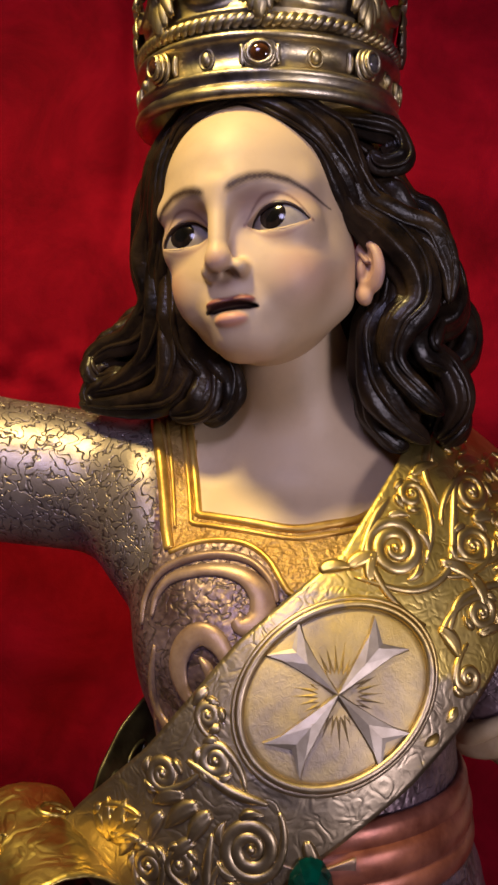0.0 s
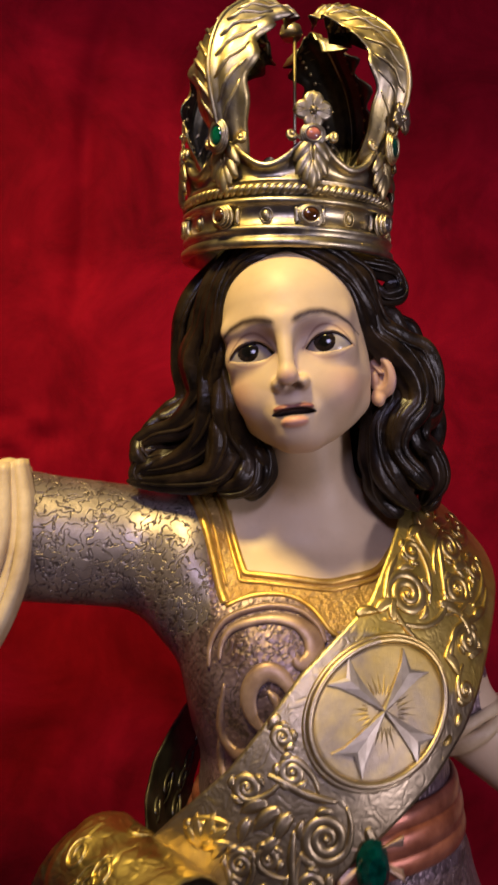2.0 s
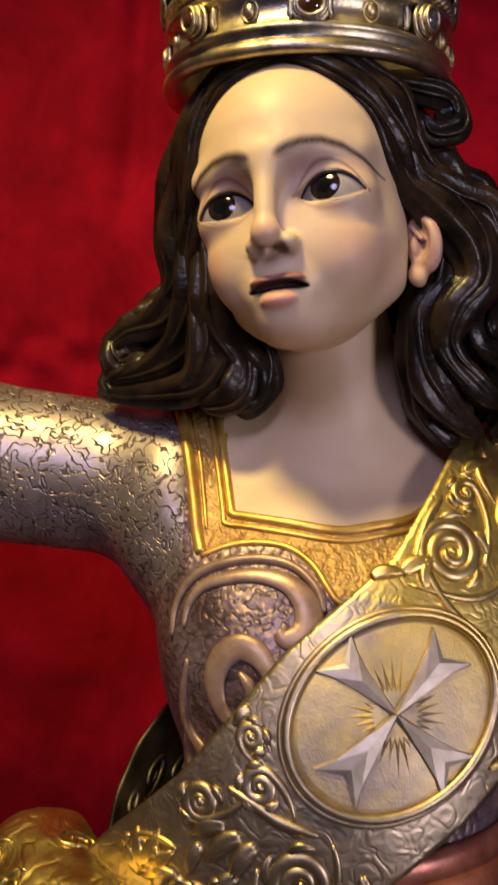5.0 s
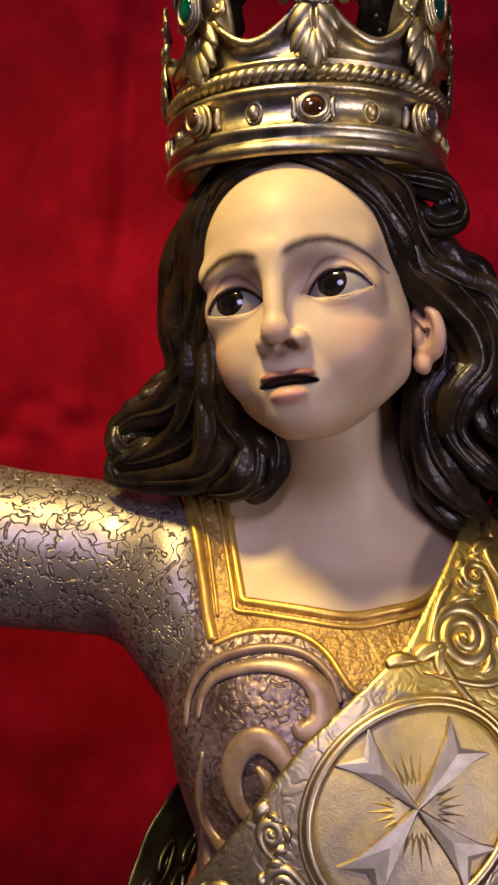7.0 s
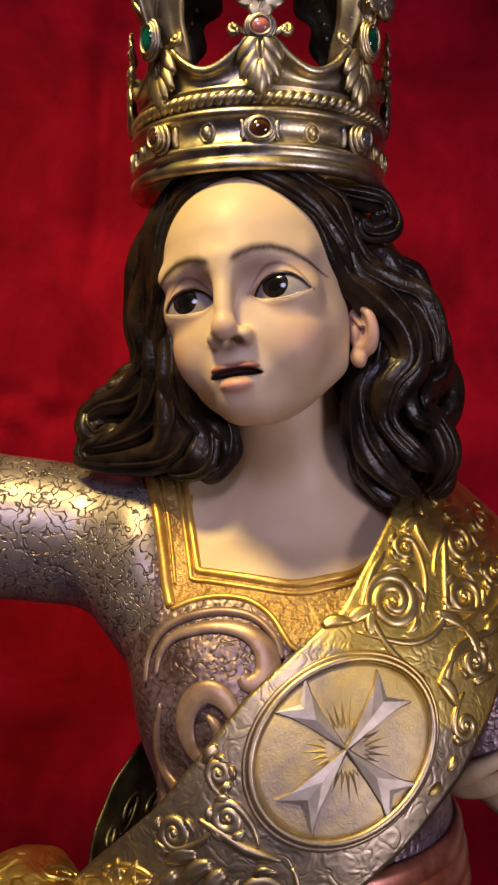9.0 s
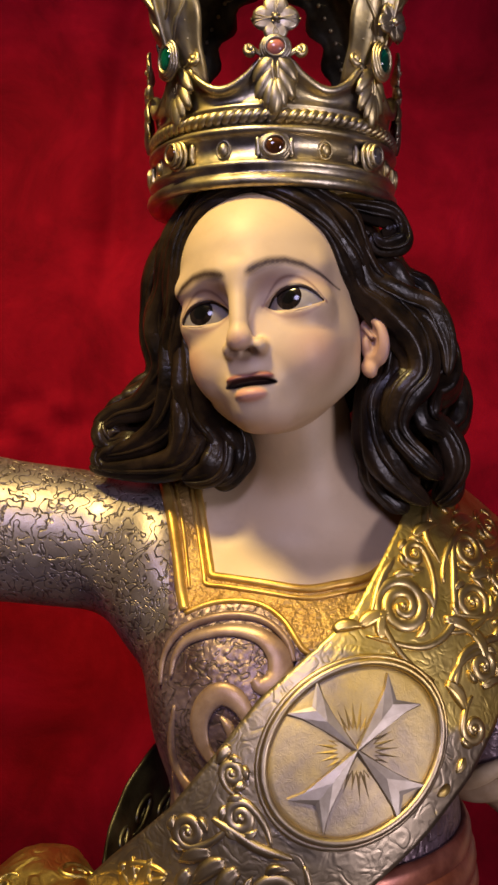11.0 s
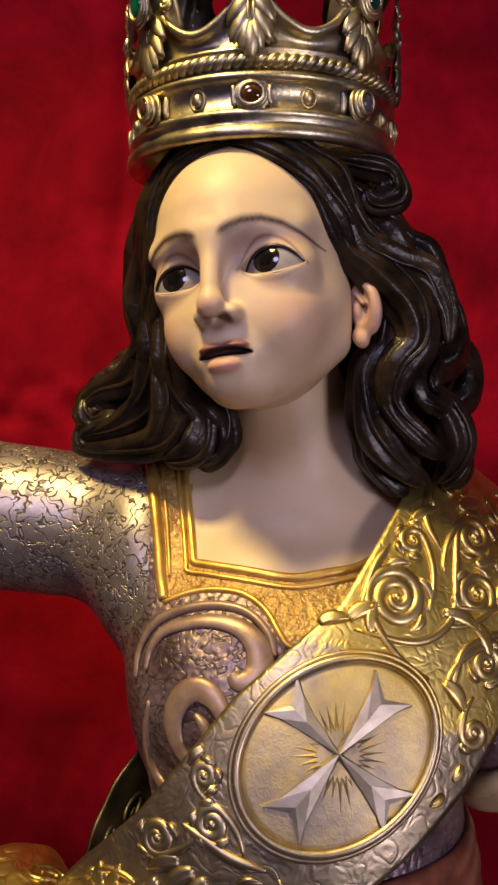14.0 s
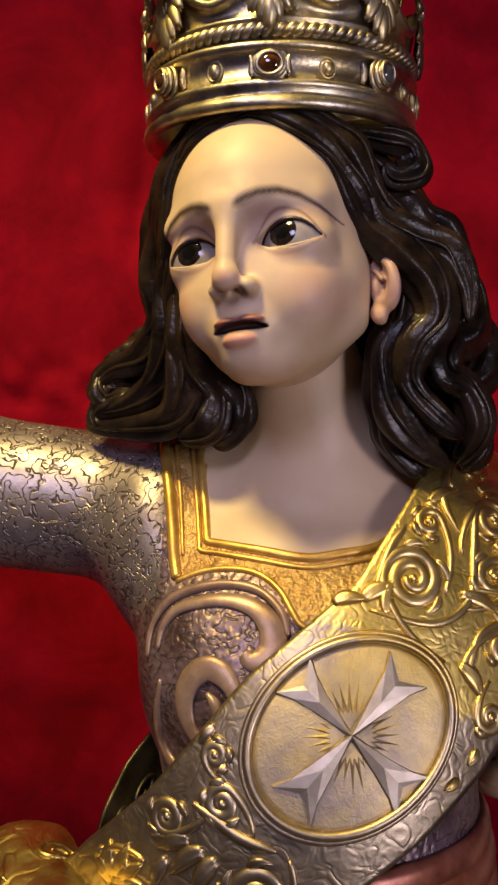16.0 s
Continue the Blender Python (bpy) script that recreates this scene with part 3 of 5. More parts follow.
# flower and tendrils on the belly
cxf, czf = 0.047, 1.246
for k in range(8):
    a = 2 * np.pi * k / 8 + 0.2
    relief([(cxf + 0.006 * math.cos(a), czf + 0.006 * math.sin(a)), (cxf + 0.018 * math.cos(a), czf + 0.018 * math.sin(a)), (cxf + 0.031 * math.cos(a), czf + 0.031 * math.sin(a))], (0.005, 0.0105, 0.002), 0.0038, M_SCROLL, 14, (0.8, 0.1))
for r, w in ((0.0075, 0.0022), (0.003, 0.003)):
    relief([(cxf + r * math.cos(a), czf + r * math.sin(a)) for a in np.linspace(0, 2 * np.pi, 14)], w, 0.0045, M_SCROLL, 30, (1, 1), 0.002)
for s in (-1, 1):
    relief([(cxf, 1.222), (cxf + s * 0.020, 1.212), (cxf + s * 0.045, 1.210), (cxf + s * 0.066, 1.222), (cxf + s * 0.072, 1.245)], (0.007, 0.0062, 0.0045, 0.0025), 0.0013, M_SCROLL, 40, (0.8, 0.1))
    relief([(cxf, 1.222), (cxf + s * 0.012, 1.203), (cxf + s * 0.028, 1.192), (cxf + s * 0.040, 1.193)], (0.006, 0.006, 0.003), 0.003, M_SCROLL, 26, (0.8, 0.1))
    relief([(cxf + s * 0.002, 1.220), (cxf + s * 0.006, 1.198), (cxf + s * 0.010, 1.182)], (0.004, 0.005, 0.002), 0.003, M_SCROLL, 20, (0.8, 0.1))


# rolled cloth cuffs
def cuff(centre, axis, radius, thick, folds, seed):
    axis = unit(np.asarray(axis, float))
    u = unit(np.cross(axis, (0.0, 1.0, 0.2)))
    w = np.cross(axis, u)
    for k in range(folds):
        a = np.linspace(0, 2 * np.pi, 48, endpoint=False)
        shift = (k - (folds - 1) / 2) * thick * 0.9 + 0.35 * thick * np.sin(a * 2 + k * 1.7 + seed)
        rr = radius * (1 + 0.06 * np.sin(3 * a + k * 2.1 + seed))
        path = np.asarray(centre) + shift[:, None] * axis + rr[:, None] * (np.cos(a)[:, None] * u + np.sin(a)[:, None] * w)
        tube(STATUE, path, thick * (0.75 + 0.2 * np.sin(2 * a + k + seed)), thick * 0.6, path - np.asarray(centre), 12, M_CREAM, True)


cuff((-0.219, 0.598, 1.555), (-1.0, -0.05, 0.22), 0.046, 0.011, 2, 0.4)
cuff((0.196, 0.607, 1.357), (0.35, -0.05, -1.0), 0.040, 0.010, 2, 1.9)
# hanging fall of the rolled sleeve
inner = spline([(-0.226, 0.560, 1.595), (-0.232, 0.556, 1.530), (-0.250, 0.560, 1.497), (-0.276, 0.575, 1.470), (-0.304, 0.595, 1.452)], 36)
outer_edge = spline([(-0.202, 0.560, 1.602), (-0.195, 0.556, 1.560), (-0.199, 0.552, 1.512), (-0.219, 0.554, 1.458), (-0.250, 0.566, 1.416), (-0.292, 0.590, 1.412)], 36)
fall = []
for s in np.linspace(0, 1, 30):
    row = []
    for k in range(36):
        t = k / 35
        deep = 0.0035 + 0.0085 * t
        fold = math.sin(2 * math.pi * (1.9 * s + 0.35 * t) + 0.6) + 0.45 * math.sin(2 * math.pi * (4.1 * s - 0.3 * t) + 2.0)
        belly = -0.016 * math.sin(math.pi * s) * (1 - 0.5 * t)
        q = inner[k] * (1 - s) + outer_edge[k] * s
        row.append(q + np.array([0.0, belly + deep * fold, 0.003 * fold * t]))
    fall.append(row)
sheet(STATUE, np.array(fall), 0.004, mat=M_CREAM)

# ---- head ----
HR, HN, HU = np.array([0.947, -0.311, 0.085]), np.array([-0.310, -0.951, -0.020]), np.array([-0.087, 0.008, 0.996])
HO = np.array([0.004, 0.50, 1.665]) + 0.007 * HR
HEAD = np.stack([HR, HU, HN])


def head_place(p):
    """From the head's own millimetres (right, up, forward) to the place."""
    return HO + (np.asarray(p, float) / 1000) @ HEAD


EYES = ((-28.0, 6.0, 37.2), (29.5, 6.0, 40.0))
EYE_R = 20.5
MID = -1.8


def almond(x, u, ex, eu, grow=0.0):
    """Below nought inside the opening of an eye."""
    s = np.clip((x - ex) / (18.0 + grow), -1.2, 1.2)
    half_up, half_low = lid_line(s, grow)
    return np.maximum(u - eu - half_up, eu - half_low - u)


def lid_line(s, grow=0.0):
    """Height of the upper and depth of the lower lid's edge from corner to corner."""
    s = np.minimum(1, np.abs(s))
    return (10.8 + grow) * (1 - s ** 2.3), (5.2 + grow) * (1 - s ** 2.2)


def face_field(p):
    x, u, n = p[..., 0], p[..., 1], p[..., 2]
    f = d_oval(p, (3, 34, -12), (60, 74, 80))
    f = s_min(f, d_oval(p, (MID + 3, 42, 12), (53, 52, 61.5)), 10)
    slim = p.copy()
    slim[..., 0] = 2 + (slim[..., 0] - 2) * (1 + 0.0042 * np.clip(-u - 14, 0, 60))
    f = s_min(f, d_oval(slim, (5, -10, 4), (56.5, 54, 54)), 14)
    f = s_min(f, d_oval(slim, (MID + 2, -20, 20), (42, 44, 42)), 12)
    f = s_min(f, d_oval(p, (MID, -54.5, 46), (15, 11.5, 14)), 15)
    f = s_min(f, d_limb(p, (48, -30, 0), (10, -55, 36), 8, 9), 16)
    f = s_min(f, d_limb(p, (-40, -34, 0), (-8, -55, 36), 7, 9), 12)
    for s in (-1, 1):
        f = s_min(f, d_oval(p, (MID + 3.5 + s * 27, -20, 37.5), (18, 22, 18)), 16)
        f = s_min(f, d_limb(p, (MID + s * 9, 27, 65.5), (MID + s * 42, 29, 45), 5.0, 4.5), 15)
    for ex, eu, en in EYES:
        f = s_cut(f, d_oval(p, (MID + (ex - MID) * 0.92, eu + 4, 70.5), (18.0, 12.0, 11.0)), 9)
    # nose
    f = s_min(f, d_limb(p, (MID, 26, 67.5), (MID - 1, -11, 73.5), 6.0, 5.6), 7)
    f = s_min(f, d_oval(p, (MID - 1.4, -15.5, 73.4), (7.6, 6.8, 7.2)), 5)
    for s in (-1, 1):
        f = s_min(f, d_oval(p, (MID + s * 9.2, -19.2, 66.0), (5.0, 5.2, 7.0)), 4.0)
        f = s_cut(f, d_oval(p, (MID - 0.5 + s * 5.6, -24.3, 70.5), (3.3, 3.6, 5.0)), 1.2)
    # muzzle and parted lips
    f = s_min(f, d_oval(p, (MID, -39, 50), (18, 15, 14)), 9)
    f = s_cut(f, d_limb(p, (MID, -27, 70.5), (MID, -33, 70.5), 1.5, 1.8), 3.0)
    lips = UPPER(p)
    f = s_min(s_min(f, lips, 2.2), LOWER(p), 2.2)
    s = (x - MID) / 15.5
    gap = np.maximum(np.abs(u + 41.2 - 1.1 * (1 - s * s)) - 2.3 * np.sqrt(np.clip(1 - s * s, 0, 1)), 56 - n)
    gap = np.maximum(gap, np.abs(x - MID) - 15.5)
    f = np.maximum(f, -gap)
    # lids: a shell over each eyeball, opened in an almond
    for ex, eu, en in EYES:
        d = np.sqrt((x - ex) ** 2 + (u - eu - 1.5) ** 2 + (n - en) ** 2)
        f = s_min(f, d - (EYE_R + 1.6), 4.5)
        hole = np.maximum(np.maximum(almond(x, u, ex, eu), en - n), d - (EYE_R + 14))
        f = np.maximum(f, -hole)
    return f


def UPPER(p, grow=0.0):
    """The upper lip: two low lobes."""
    a = d_oval(p, (MID - 5.6, -37.3, 61.8), (9.0 + grow, 2.7 + grow, 5.6 + grow))
    return s_min(a, d_oval(p, (MID + 5.6, -37.3, 61.8), (9.0 + grow, 2.7 + grow, 5.6 + grow)), 1.5)


def LOWER(p, grow=0.0):
    """The lower lip."""
    return d_oval(p, (MID, -47.2, 60.6), (9.8 + grow, 4.6 + grow, 7.0 + grow))


def ears():
    """Each ear is a leaning shell with a hollow and a lobe."""
    for s in (-1, 1):
        lo, hi = (-24, -34, -24), (24, 26, 24)
        r = lattice(lo, hi, 1.0)
        q = r * np.array([s, 1, 1], np.float32)
        q = np.stack([q[..., 0] * 0.80 + q[..., 2] * 0.60, q[..., 1] + 0.25 * q[..., 0], -q[..., 0] * 0.60 + q[..., 2] * 0.80], -1)
        f = s_cut(d_oval(q, (0, 0, 0), (12.5, 17.5, 5.5)), d_oval(q, (-1.0, 1, 5.5), (8.8, 12.5, 5.5)), 1.6)
        f = s_min(f, d_limb(q, (-6, 9, 2), (1, 2, 2.5), 1.6, 1.8), 1.5)
        f = s_min(f, d_oval(q, (-5, -3, 1.0), (3.2, 7.0, 4.0)), 2.0)
        f = s_min(f, d_oval(q, (-5.5, -19.0, 1.5), (5.6, 6.4, 4.6)), 4.0)
        v, k = net(f, lo, 1.0)
        STATUE.add(head_place(v + np.array([70.5 if s > 0 else -56.0, -12.0, 3.0 if s > 0 else -3.0])), k, M_SKIN)


def face():
    h = 0.9
    lo, hi = (-72, -80, -40), (78, 112, 92)
    v, q = net(face_field(lattice(lo, hi, h)), lo, h)
    c = v[q].mean(1)
    keep = ~((c[:, 2] < -20) & (c[:, 1] < -40))
    STATUE.add(head_place(v), q[keep], M_SKIN)
    return v


first_face = STATUE.n
face_mm = face()

# paint of the face, shading mixed in, one colour for each point of the figure
PAINT = np.tile(SKIN_TONE, (STATUE.n, 1))


def paint(colour, k):
    k = np.clip(k, 0, 1)[:, None]
    PAINT[first_face:] = PAINT[first_face:] * (1 - k) + np.asarray(colour) * k


def blush_and_shade(colour, centre, size, amount):
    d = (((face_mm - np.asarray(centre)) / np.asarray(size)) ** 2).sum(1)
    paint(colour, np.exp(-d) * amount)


fx, fu, fn = face_mm.T
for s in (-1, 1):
    blush_and_shade((0.62, 0.25, 0.18), (MID + s * 38, -22, 42), (15, 14, 22), 0.50)
    # purple lid paint plus the shade of sockets and bridge sides, in one colour
    blush_and_shade((0.30, 0.19, 0.19), (MID + s * 20, 21, 60), (14, 6.0, 16), 0.75)
    blush_and_shade((0.32, 0.20, 0.20), (MID + s * 41, 19, 48), (13, 6.0, 14), 0.70)
    blush_and_shade((0.36, 0.22, 0.21), (MID + s * 30, -2.5, 56), (15, 3.6, 9), 0.50)
    blush_and_shade((0.28, 0.165, 0.16), (MID + s * 13.5, 13, 60), (6, 10, 10), 0.62)
blush_and_shade((0.56, 0.27, 0.20), (MID - 1, -17, 80), (9, 5, 7), 0.55)
# shade under the nose, lower lip and chin, put into the skin colour
blush_and_shade((0.24, 0.13, 0.12), (MID - 1, -26.0, 68), (13, 3.6, 9), 0.75)
blush_and_shade((0.36, 0.22, 0.19), (MID, -52.5, 60), (10, 2.5, 8), 0.45)
blush_and_shade((0.50, 0.30, 0.25), (MID, -66, 45), (24, 8, 18), 0.40)
paint((0.28, 0.10, 0.085), 0.5 - UPPER(face_mm, 0.5) / 1.0)
paint((0.60, 0.28, 0.21), 0.5 - LOWER(face_mm, 0.3) / 1.0)
# dark of the open mouth, painted into the gap
across = np.clip(1 - ((fx - MID) / 16.5) ** 2, 0, 1)
paint((0.02, 0.008, 0.007), (1.6 - np.abs(fu + 41.0 - 0.8 * across) / (0.4 + 2.2 * np.sqrt(across))) * (across > 0) * (fn > 42))
# painted light and shade: each upper lid's fold and band, the lower lid's line
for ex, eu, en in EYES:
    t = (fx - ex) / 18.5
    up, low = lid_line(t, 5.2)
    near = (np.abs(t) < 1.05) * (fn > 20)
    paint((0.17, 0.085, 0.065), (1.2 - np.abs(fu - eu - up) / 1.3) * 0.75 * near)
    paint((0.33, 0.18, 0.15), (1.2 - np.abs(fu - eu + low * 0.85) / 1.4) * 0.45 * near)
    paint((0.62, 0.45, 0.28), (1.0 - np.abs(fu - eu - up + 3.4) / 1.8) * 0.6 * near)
# brows: fine soft hairs, thicker towards the nose
for s in (-1, 1):
    d = (fx - MID) * s
    line = np.interp(d, (6, 12, 20, 30, 40, 48, 56), (24.5, 27.0, 29.8, 30.8, 28.5, 24.0, 18.5))
    wide = np.interp(d, (6, 12, 24, 40, 56), (2.2, 3.0, 2.6, 2.0, 0.6))
    hairs = 0.86 + 0.14 * np.sin(fx * 2.3 + fu * 3.1 * s)
    paint((0.045, 0.024, 0.018), (1.6 - np.abs(fu - line) / wide) * 0.85 * hairs * np.clip((d - 5) / 4, 0, 1) * (d < 57) * (fn > 5))
# nostril shadows, painted dark
for s in (-1, 1):
    k = 1.3 - np.sqrt((((face_mm - np.array([MID - 0.5 + s * 5.6, -23.4, 70])) / np.array([4.0, 3.4, 6.5])) ** 2).sum(1))
    paint((0.05, 0.018, 0.014), k)

# eyes: balls with painted iris and pupil, lash line, lid fold
for (ex, eu, en), gaze in zip(EYES, ((-0.14, 0.13), (-0.14, 0.13))):
    g = unit(np.array([gaze[0], gaze[1], 1.0]))
    side = unit(np.cross((0.0, 1.0, 0.0), g))
    axes = np.stack([side, np.cross(g, side), g])
    th = np.concatenate([np.linspace(0, 1.2, 48), np.linspace(1.3, np.pi, 8)])
    ph = np.linspace(0, 2 * np.pi, 48, endpoint=False)
    v = np.array([[(np.sin(t) * np.cos(a), np.sin(t) * np.sin(a), np.cos(t)) for a in ph] for t in th]).reshape(-1, 3) @ axes * EYE_R + np.array([ex, eu + 1.5, en])
    fs, ms = [], []
    for i in range(len(th) - 1):
        for j in range(48):
            fs.append((i * 48 + j, (i + 1) * 48 + j, (i + 1) * 48 + (j + 1) % 48, i * 48 + (j + 1) % 48))
            r = (th[i] + th[i + 1]) / 2
            ms.append(M_PUPIL if r < 0.22 else M_IRIS if r < 0.42 else M_WHITE)
    STATUE.add(head_place(v), fs, ms)

    def rim(up, grow, lift, wide, mat):
        s = np.linspace(-0.99, 0.99, 36)
        hi, lo = lid_line(s, grow)
        u = eu + hi if up else eu - lo
        x = ex + s * 18.0
        r = EYE_R + lift
        n = en + np.sqrt(np.maximum(r * r - (x - ex) ** 2 - (u - eu - 1.5) ** 2, 4))
        tube(STATUE, head_place(np.stack([x, u, n], 1)), taper(36, wide / 1000, 0.3, 0.3), None, None, 8, mat)

    rim(True, -0.3, 0.7, 1.25, M_LINE)
    rim(False, 0.0, 0.9, 0.70, M_SKIN)

before_ears = STATUE.n
ears()
# hair's shade painted into each ear, the lobe left lit
ear_shading = np.tile(SKIN_TONE, (STATUE.n - len(PAINT), 1))
ear_up = (STATUE.points()[before_ears:] - HO) @ HU * 1000
lobe = np.clip((-22 - ear_up) / 6, 0, 1)[:, None]
ear_shading[before_ears - len(PAINT):] = np.array([0.36, 0.22, 0.19]) * (1 - lobe) + np.array([0.58, 0.36, 0.23]) * lobe
PAINT = np.vstack([PAINT, ear_shading])

# ---- hair: carved locks over a cap ----
ball(STATUE, head_place((0, 38, -22)), (0.067, 0.078, 0.074), M_HAIR, 40, HEAD)
ball(STATUE, head_place((0, -6, -62)), (0.060, 0.058, 0.040), M_HAIR, 32, HEAD)
ball(STATUE, (-0.042, 0.578, 1.64), (0.034, 0.035, 0.060), M_HAIR, 24)
ball(STATUE, (0.112, 0.565, 1.63), (0.036, 0.040, 0.075), M_HAIR, 24)


def lock(pts, r, flat=0.8, ridges=4, n=70, start=0.2, end=0.42):
    """A carved lock: a fluted, twisting roll that swells and thins, with two chased strands."""
    p = spline(pts, n)
    t = np.linspace(0, 1, n)
    seed = sum(pts[0]) * 97.0
    w = taper(n, r * 1.12, start, end) * np.sqrt(np.maximum(0.02, 1 - t ** 22)) * (1 + 0.13 * np.sin(t * 11 + seed) + 0.07 * np.sin(t * 23 + seed * 2))
    tube(STATUE, p, w, w * flat, None, 32, M_HAIR, False, ridges, 0.17, 5.0 * math.sin(seed))
    q = unit(np.gradient(p, axis=0))
    ref = np.array([0.0, -1.0, 0.15])
    nn = unit(ref - q * (q @ ref)[:, None])
    for k, sway in ((-0.5, 0.25), (0.35, 0.3)):
        kk = np.clip(k + sway * np.sin(t * 7 + seed), -0.85, 0.85)
        off = np.cross(q, nn) * (w * kk)[:, None] + nn * (w * flat * np.sqrt(1 - kk * kk) * 0.86)[:, None]
        tube(STATUE, p + off, taper(n, r * 0.20, 0.2, 0.1), None, None, 8, M_HAIR)


lock([(-0.026, 0.475, 1.775), (-0.052, 0.490, 1.735), (-0.059, 0.505, 1.704), (-0.064, 0.520, 1.682), (-0.059, 0.525, 1.652), (-0.075, 0.537, 1.628), (-0.099, 0.548, 1.621), (-0.115, 0.561, 1.610)], 0.0115)
lock([(-0.018, 0.462, 1.768), (-0.046, 0.478, 1.730), (-0.051, 0.492, 1.691), (-0.056, 0.510, 1.671), (-0.054, 0.515, 1.638), (-0.064, 0.528, 1.609), (-0.087, 0.543, 1.595), (-0.118, 0.556, 1.590)], 0.0105)
lock([(-0.052, 0.488, 1.715), (-0.049, 0.496, 1.680), (-0.051, 0.507, 1.658), (-0.047, 0.510, 1.629), (-0.045, 0.515, 1.603), (-0.055, 0.524, 1.584), (-0.091, 0.544, 1.580), (-0.119, 0.561, 1.584)], 0.0110)
lock([(-0.050, 0.495, 1.675), (-0.043, 0.502, 1.644), (-0.036, 0.508, 1.620), (-0.024, 0.515, 1.599), (-0.030, 0.518, 1.579), (-0.050, 0.522, 1.572)], 0.0115)
lock([(-0.040, 0.505, 1.640), (-0.026, 0.512, 1.612), (-0.012, 0.520, 1.594), (-0.014, 0.523, 1.577), (-0.030, 0.524, 1.570)], 0.0100)
lock([(-0.035, 0.520, 1.775), (-0.060, 0.535, 1.725), (-0.065, 0.550, 1.683), (-0.065, 0.560, 1.649), (-0.093, 0.577, 1.622), (-0.112, 0.588, 1.600)], 0.0140)
lock([(-0.054, 0.550, 1.660), (-0.054, 0.557, 1.630), (-0.064, 0.568, 1.601), (-0.082, 0.576, 1.587)], 0.020)
lock([(-0.004, 0.455, 1.760), (0.030, 0.450, 1.746), (0.049, 0.455, 1.735), (0.065, 0.462, 1.713), (0.076, 0.47, 1.695), (0.094, 0.475, 1.686), (0.116, 0.48, 1.681), (0.128, 0.482, 1.659), (0.129, 0.482, 1.638)], 0.0105)
lock([(0.045, 0.47, 1.753), (0.074, 0.475, 1.752), (0.094, 0.48, 1.748), (0.098, 0.482, 1.735), (0.085, 0.48, 1.729), (0.078, 0.476, 1.735)], 0.0080)
lock([(0.036, 0.452, 1.742), (0.054, 0.459, 1.717), (0.066, 0.466, 1.694), (0.081, 0.470, 1.683), (0.103, 0.476, 1.661), (0.108, 0.478, 1.64), (0.096, 0.48, 1.623), (0.093, 0.485, 1.602), (0.110, 0.49, 1.582), (0.128, 0.497, 1.570)], 0.0105)
lock([(0.118, 0.50, 1.691), (0.136, 0.51, 1.668), (0.133, 0.51, 1.641), (0.121, 0.505, 1.631), (0.117, 0.5, 1.613), (0.133, 0.51, 1.602), (0.140, 0.515, 1.578), (0.128, 0.52, 1.556)], 0.0115)
lock([(0.132, 0.53, 1.666), (0.150, 0.54, 1.641), (0.149, 0.54, 1.621), (0.138, 0.535, 1.608), (0.138, 0.535, 1.589), (0.144, 0.535, 1.569), (0.134, 0.53, 1.553)], 0.0125)
lock([(0.080, 0.488, 1.688), (0.094, 0.487, 1.664), (0.095, 0.488, 1.639), (0.083, 0.492, 1.618), (0.085, 0.497, 1.59), (0.098, 0.502, 1.569), (0.122, 0.512, 1.553)], 0.0110)
lock([(0.082, 0.502, 1.645), (0.079, 0.504, 1.619), (0.084, 0.508, 1.587), (0.090, 0.513, 1.565), (0.108, 0.517, 1.548)], 0.0100)
lock([(0.100, 0.492, 1.654), (0.104, 0.492, 1.633), (0.093, 0.493, 1.611), (0.097, 0.50, 1.586), (0.112, 0.507, 1.562)], 0.0105)
lock([(0.050, 0.50, 1.775), (0.086, 0.51, 1.736), (0.107, 0.52, 1.720), (0.126, 0.525, 1.704), (0.140, 0.53, 1.674)], 0.0115)
lock([(0.058, 0.475, 1.750), (0.080, 0.492, 1.722), (0.100, 0.500, 1.700), (0.118, 0.51, 1.685)], 0.0120)
lock([(0.015, 0.447, 1.755), (-0.010, 0.452, 1.753), (-0.035, 0.463, 1.745), (-0.050, 0.476, 1.725)], 0.0055)
lock([(-0.068, 0.545, 1.650), (-0.080, 0.552, 1.632), (-0.094, 0.556, 1.623), (-0.104, 0.557, 1.613), (-0.102, 0.556, 1.602), (-0.090, 0.553, 1.601)], 0.0110, 0.85, 4, 60, 0.4, 0.5)
lock([(-0.062, 0.540, 1.625), (-0.080, 0.548, 1.606), (-0.095, 0.553, 1.599), (-0.109, 0.556, 1.590), (-0.102, 0.555, 1.580)], 0.0095, 0.85, 4, 60, 0.4, 0.5)
# locks that frame the brow
HAIRLINE = ([(4, 89, 46), (20, 84, 50), (38, 73, 47), (52, 60, 38), (59, 46, 30), (64, 29, 17), (67, 14, 4), (69, -4, -8)],
            [(4, 90, 44), (26, 88, 46), (46, 78, 40), (60, 64, 30), (68, 46, 20), (74, 28, 6)],
            [(2, 89, 47), (-16, 87, 46), (-34, 76, 40), (-46, 60, 33), (-52, 42, 25), (-56, 22, 12), (-58, 0, 0)],
            [(0, 90, 42), (-24, 88, 38), (-44, 74, 28), (-56, 52, 18), (-61, 26, 4)])
for pts, r in zip(HAIRLINE, (0.0075, 0.0085, 0.0048, 0.0080)):
    lock([tuple(head_place(q)) for q in pts], r, 0.7)
lock([(0.112, 0.545, 1.66), (0.110, 0.54, 1.62), (0.115, 0.545, 1.585), (0.122, 0.545, 1.560)], 0.022)

# one mesh for the whole figure
statue = part("statue", STATUE, MATS)
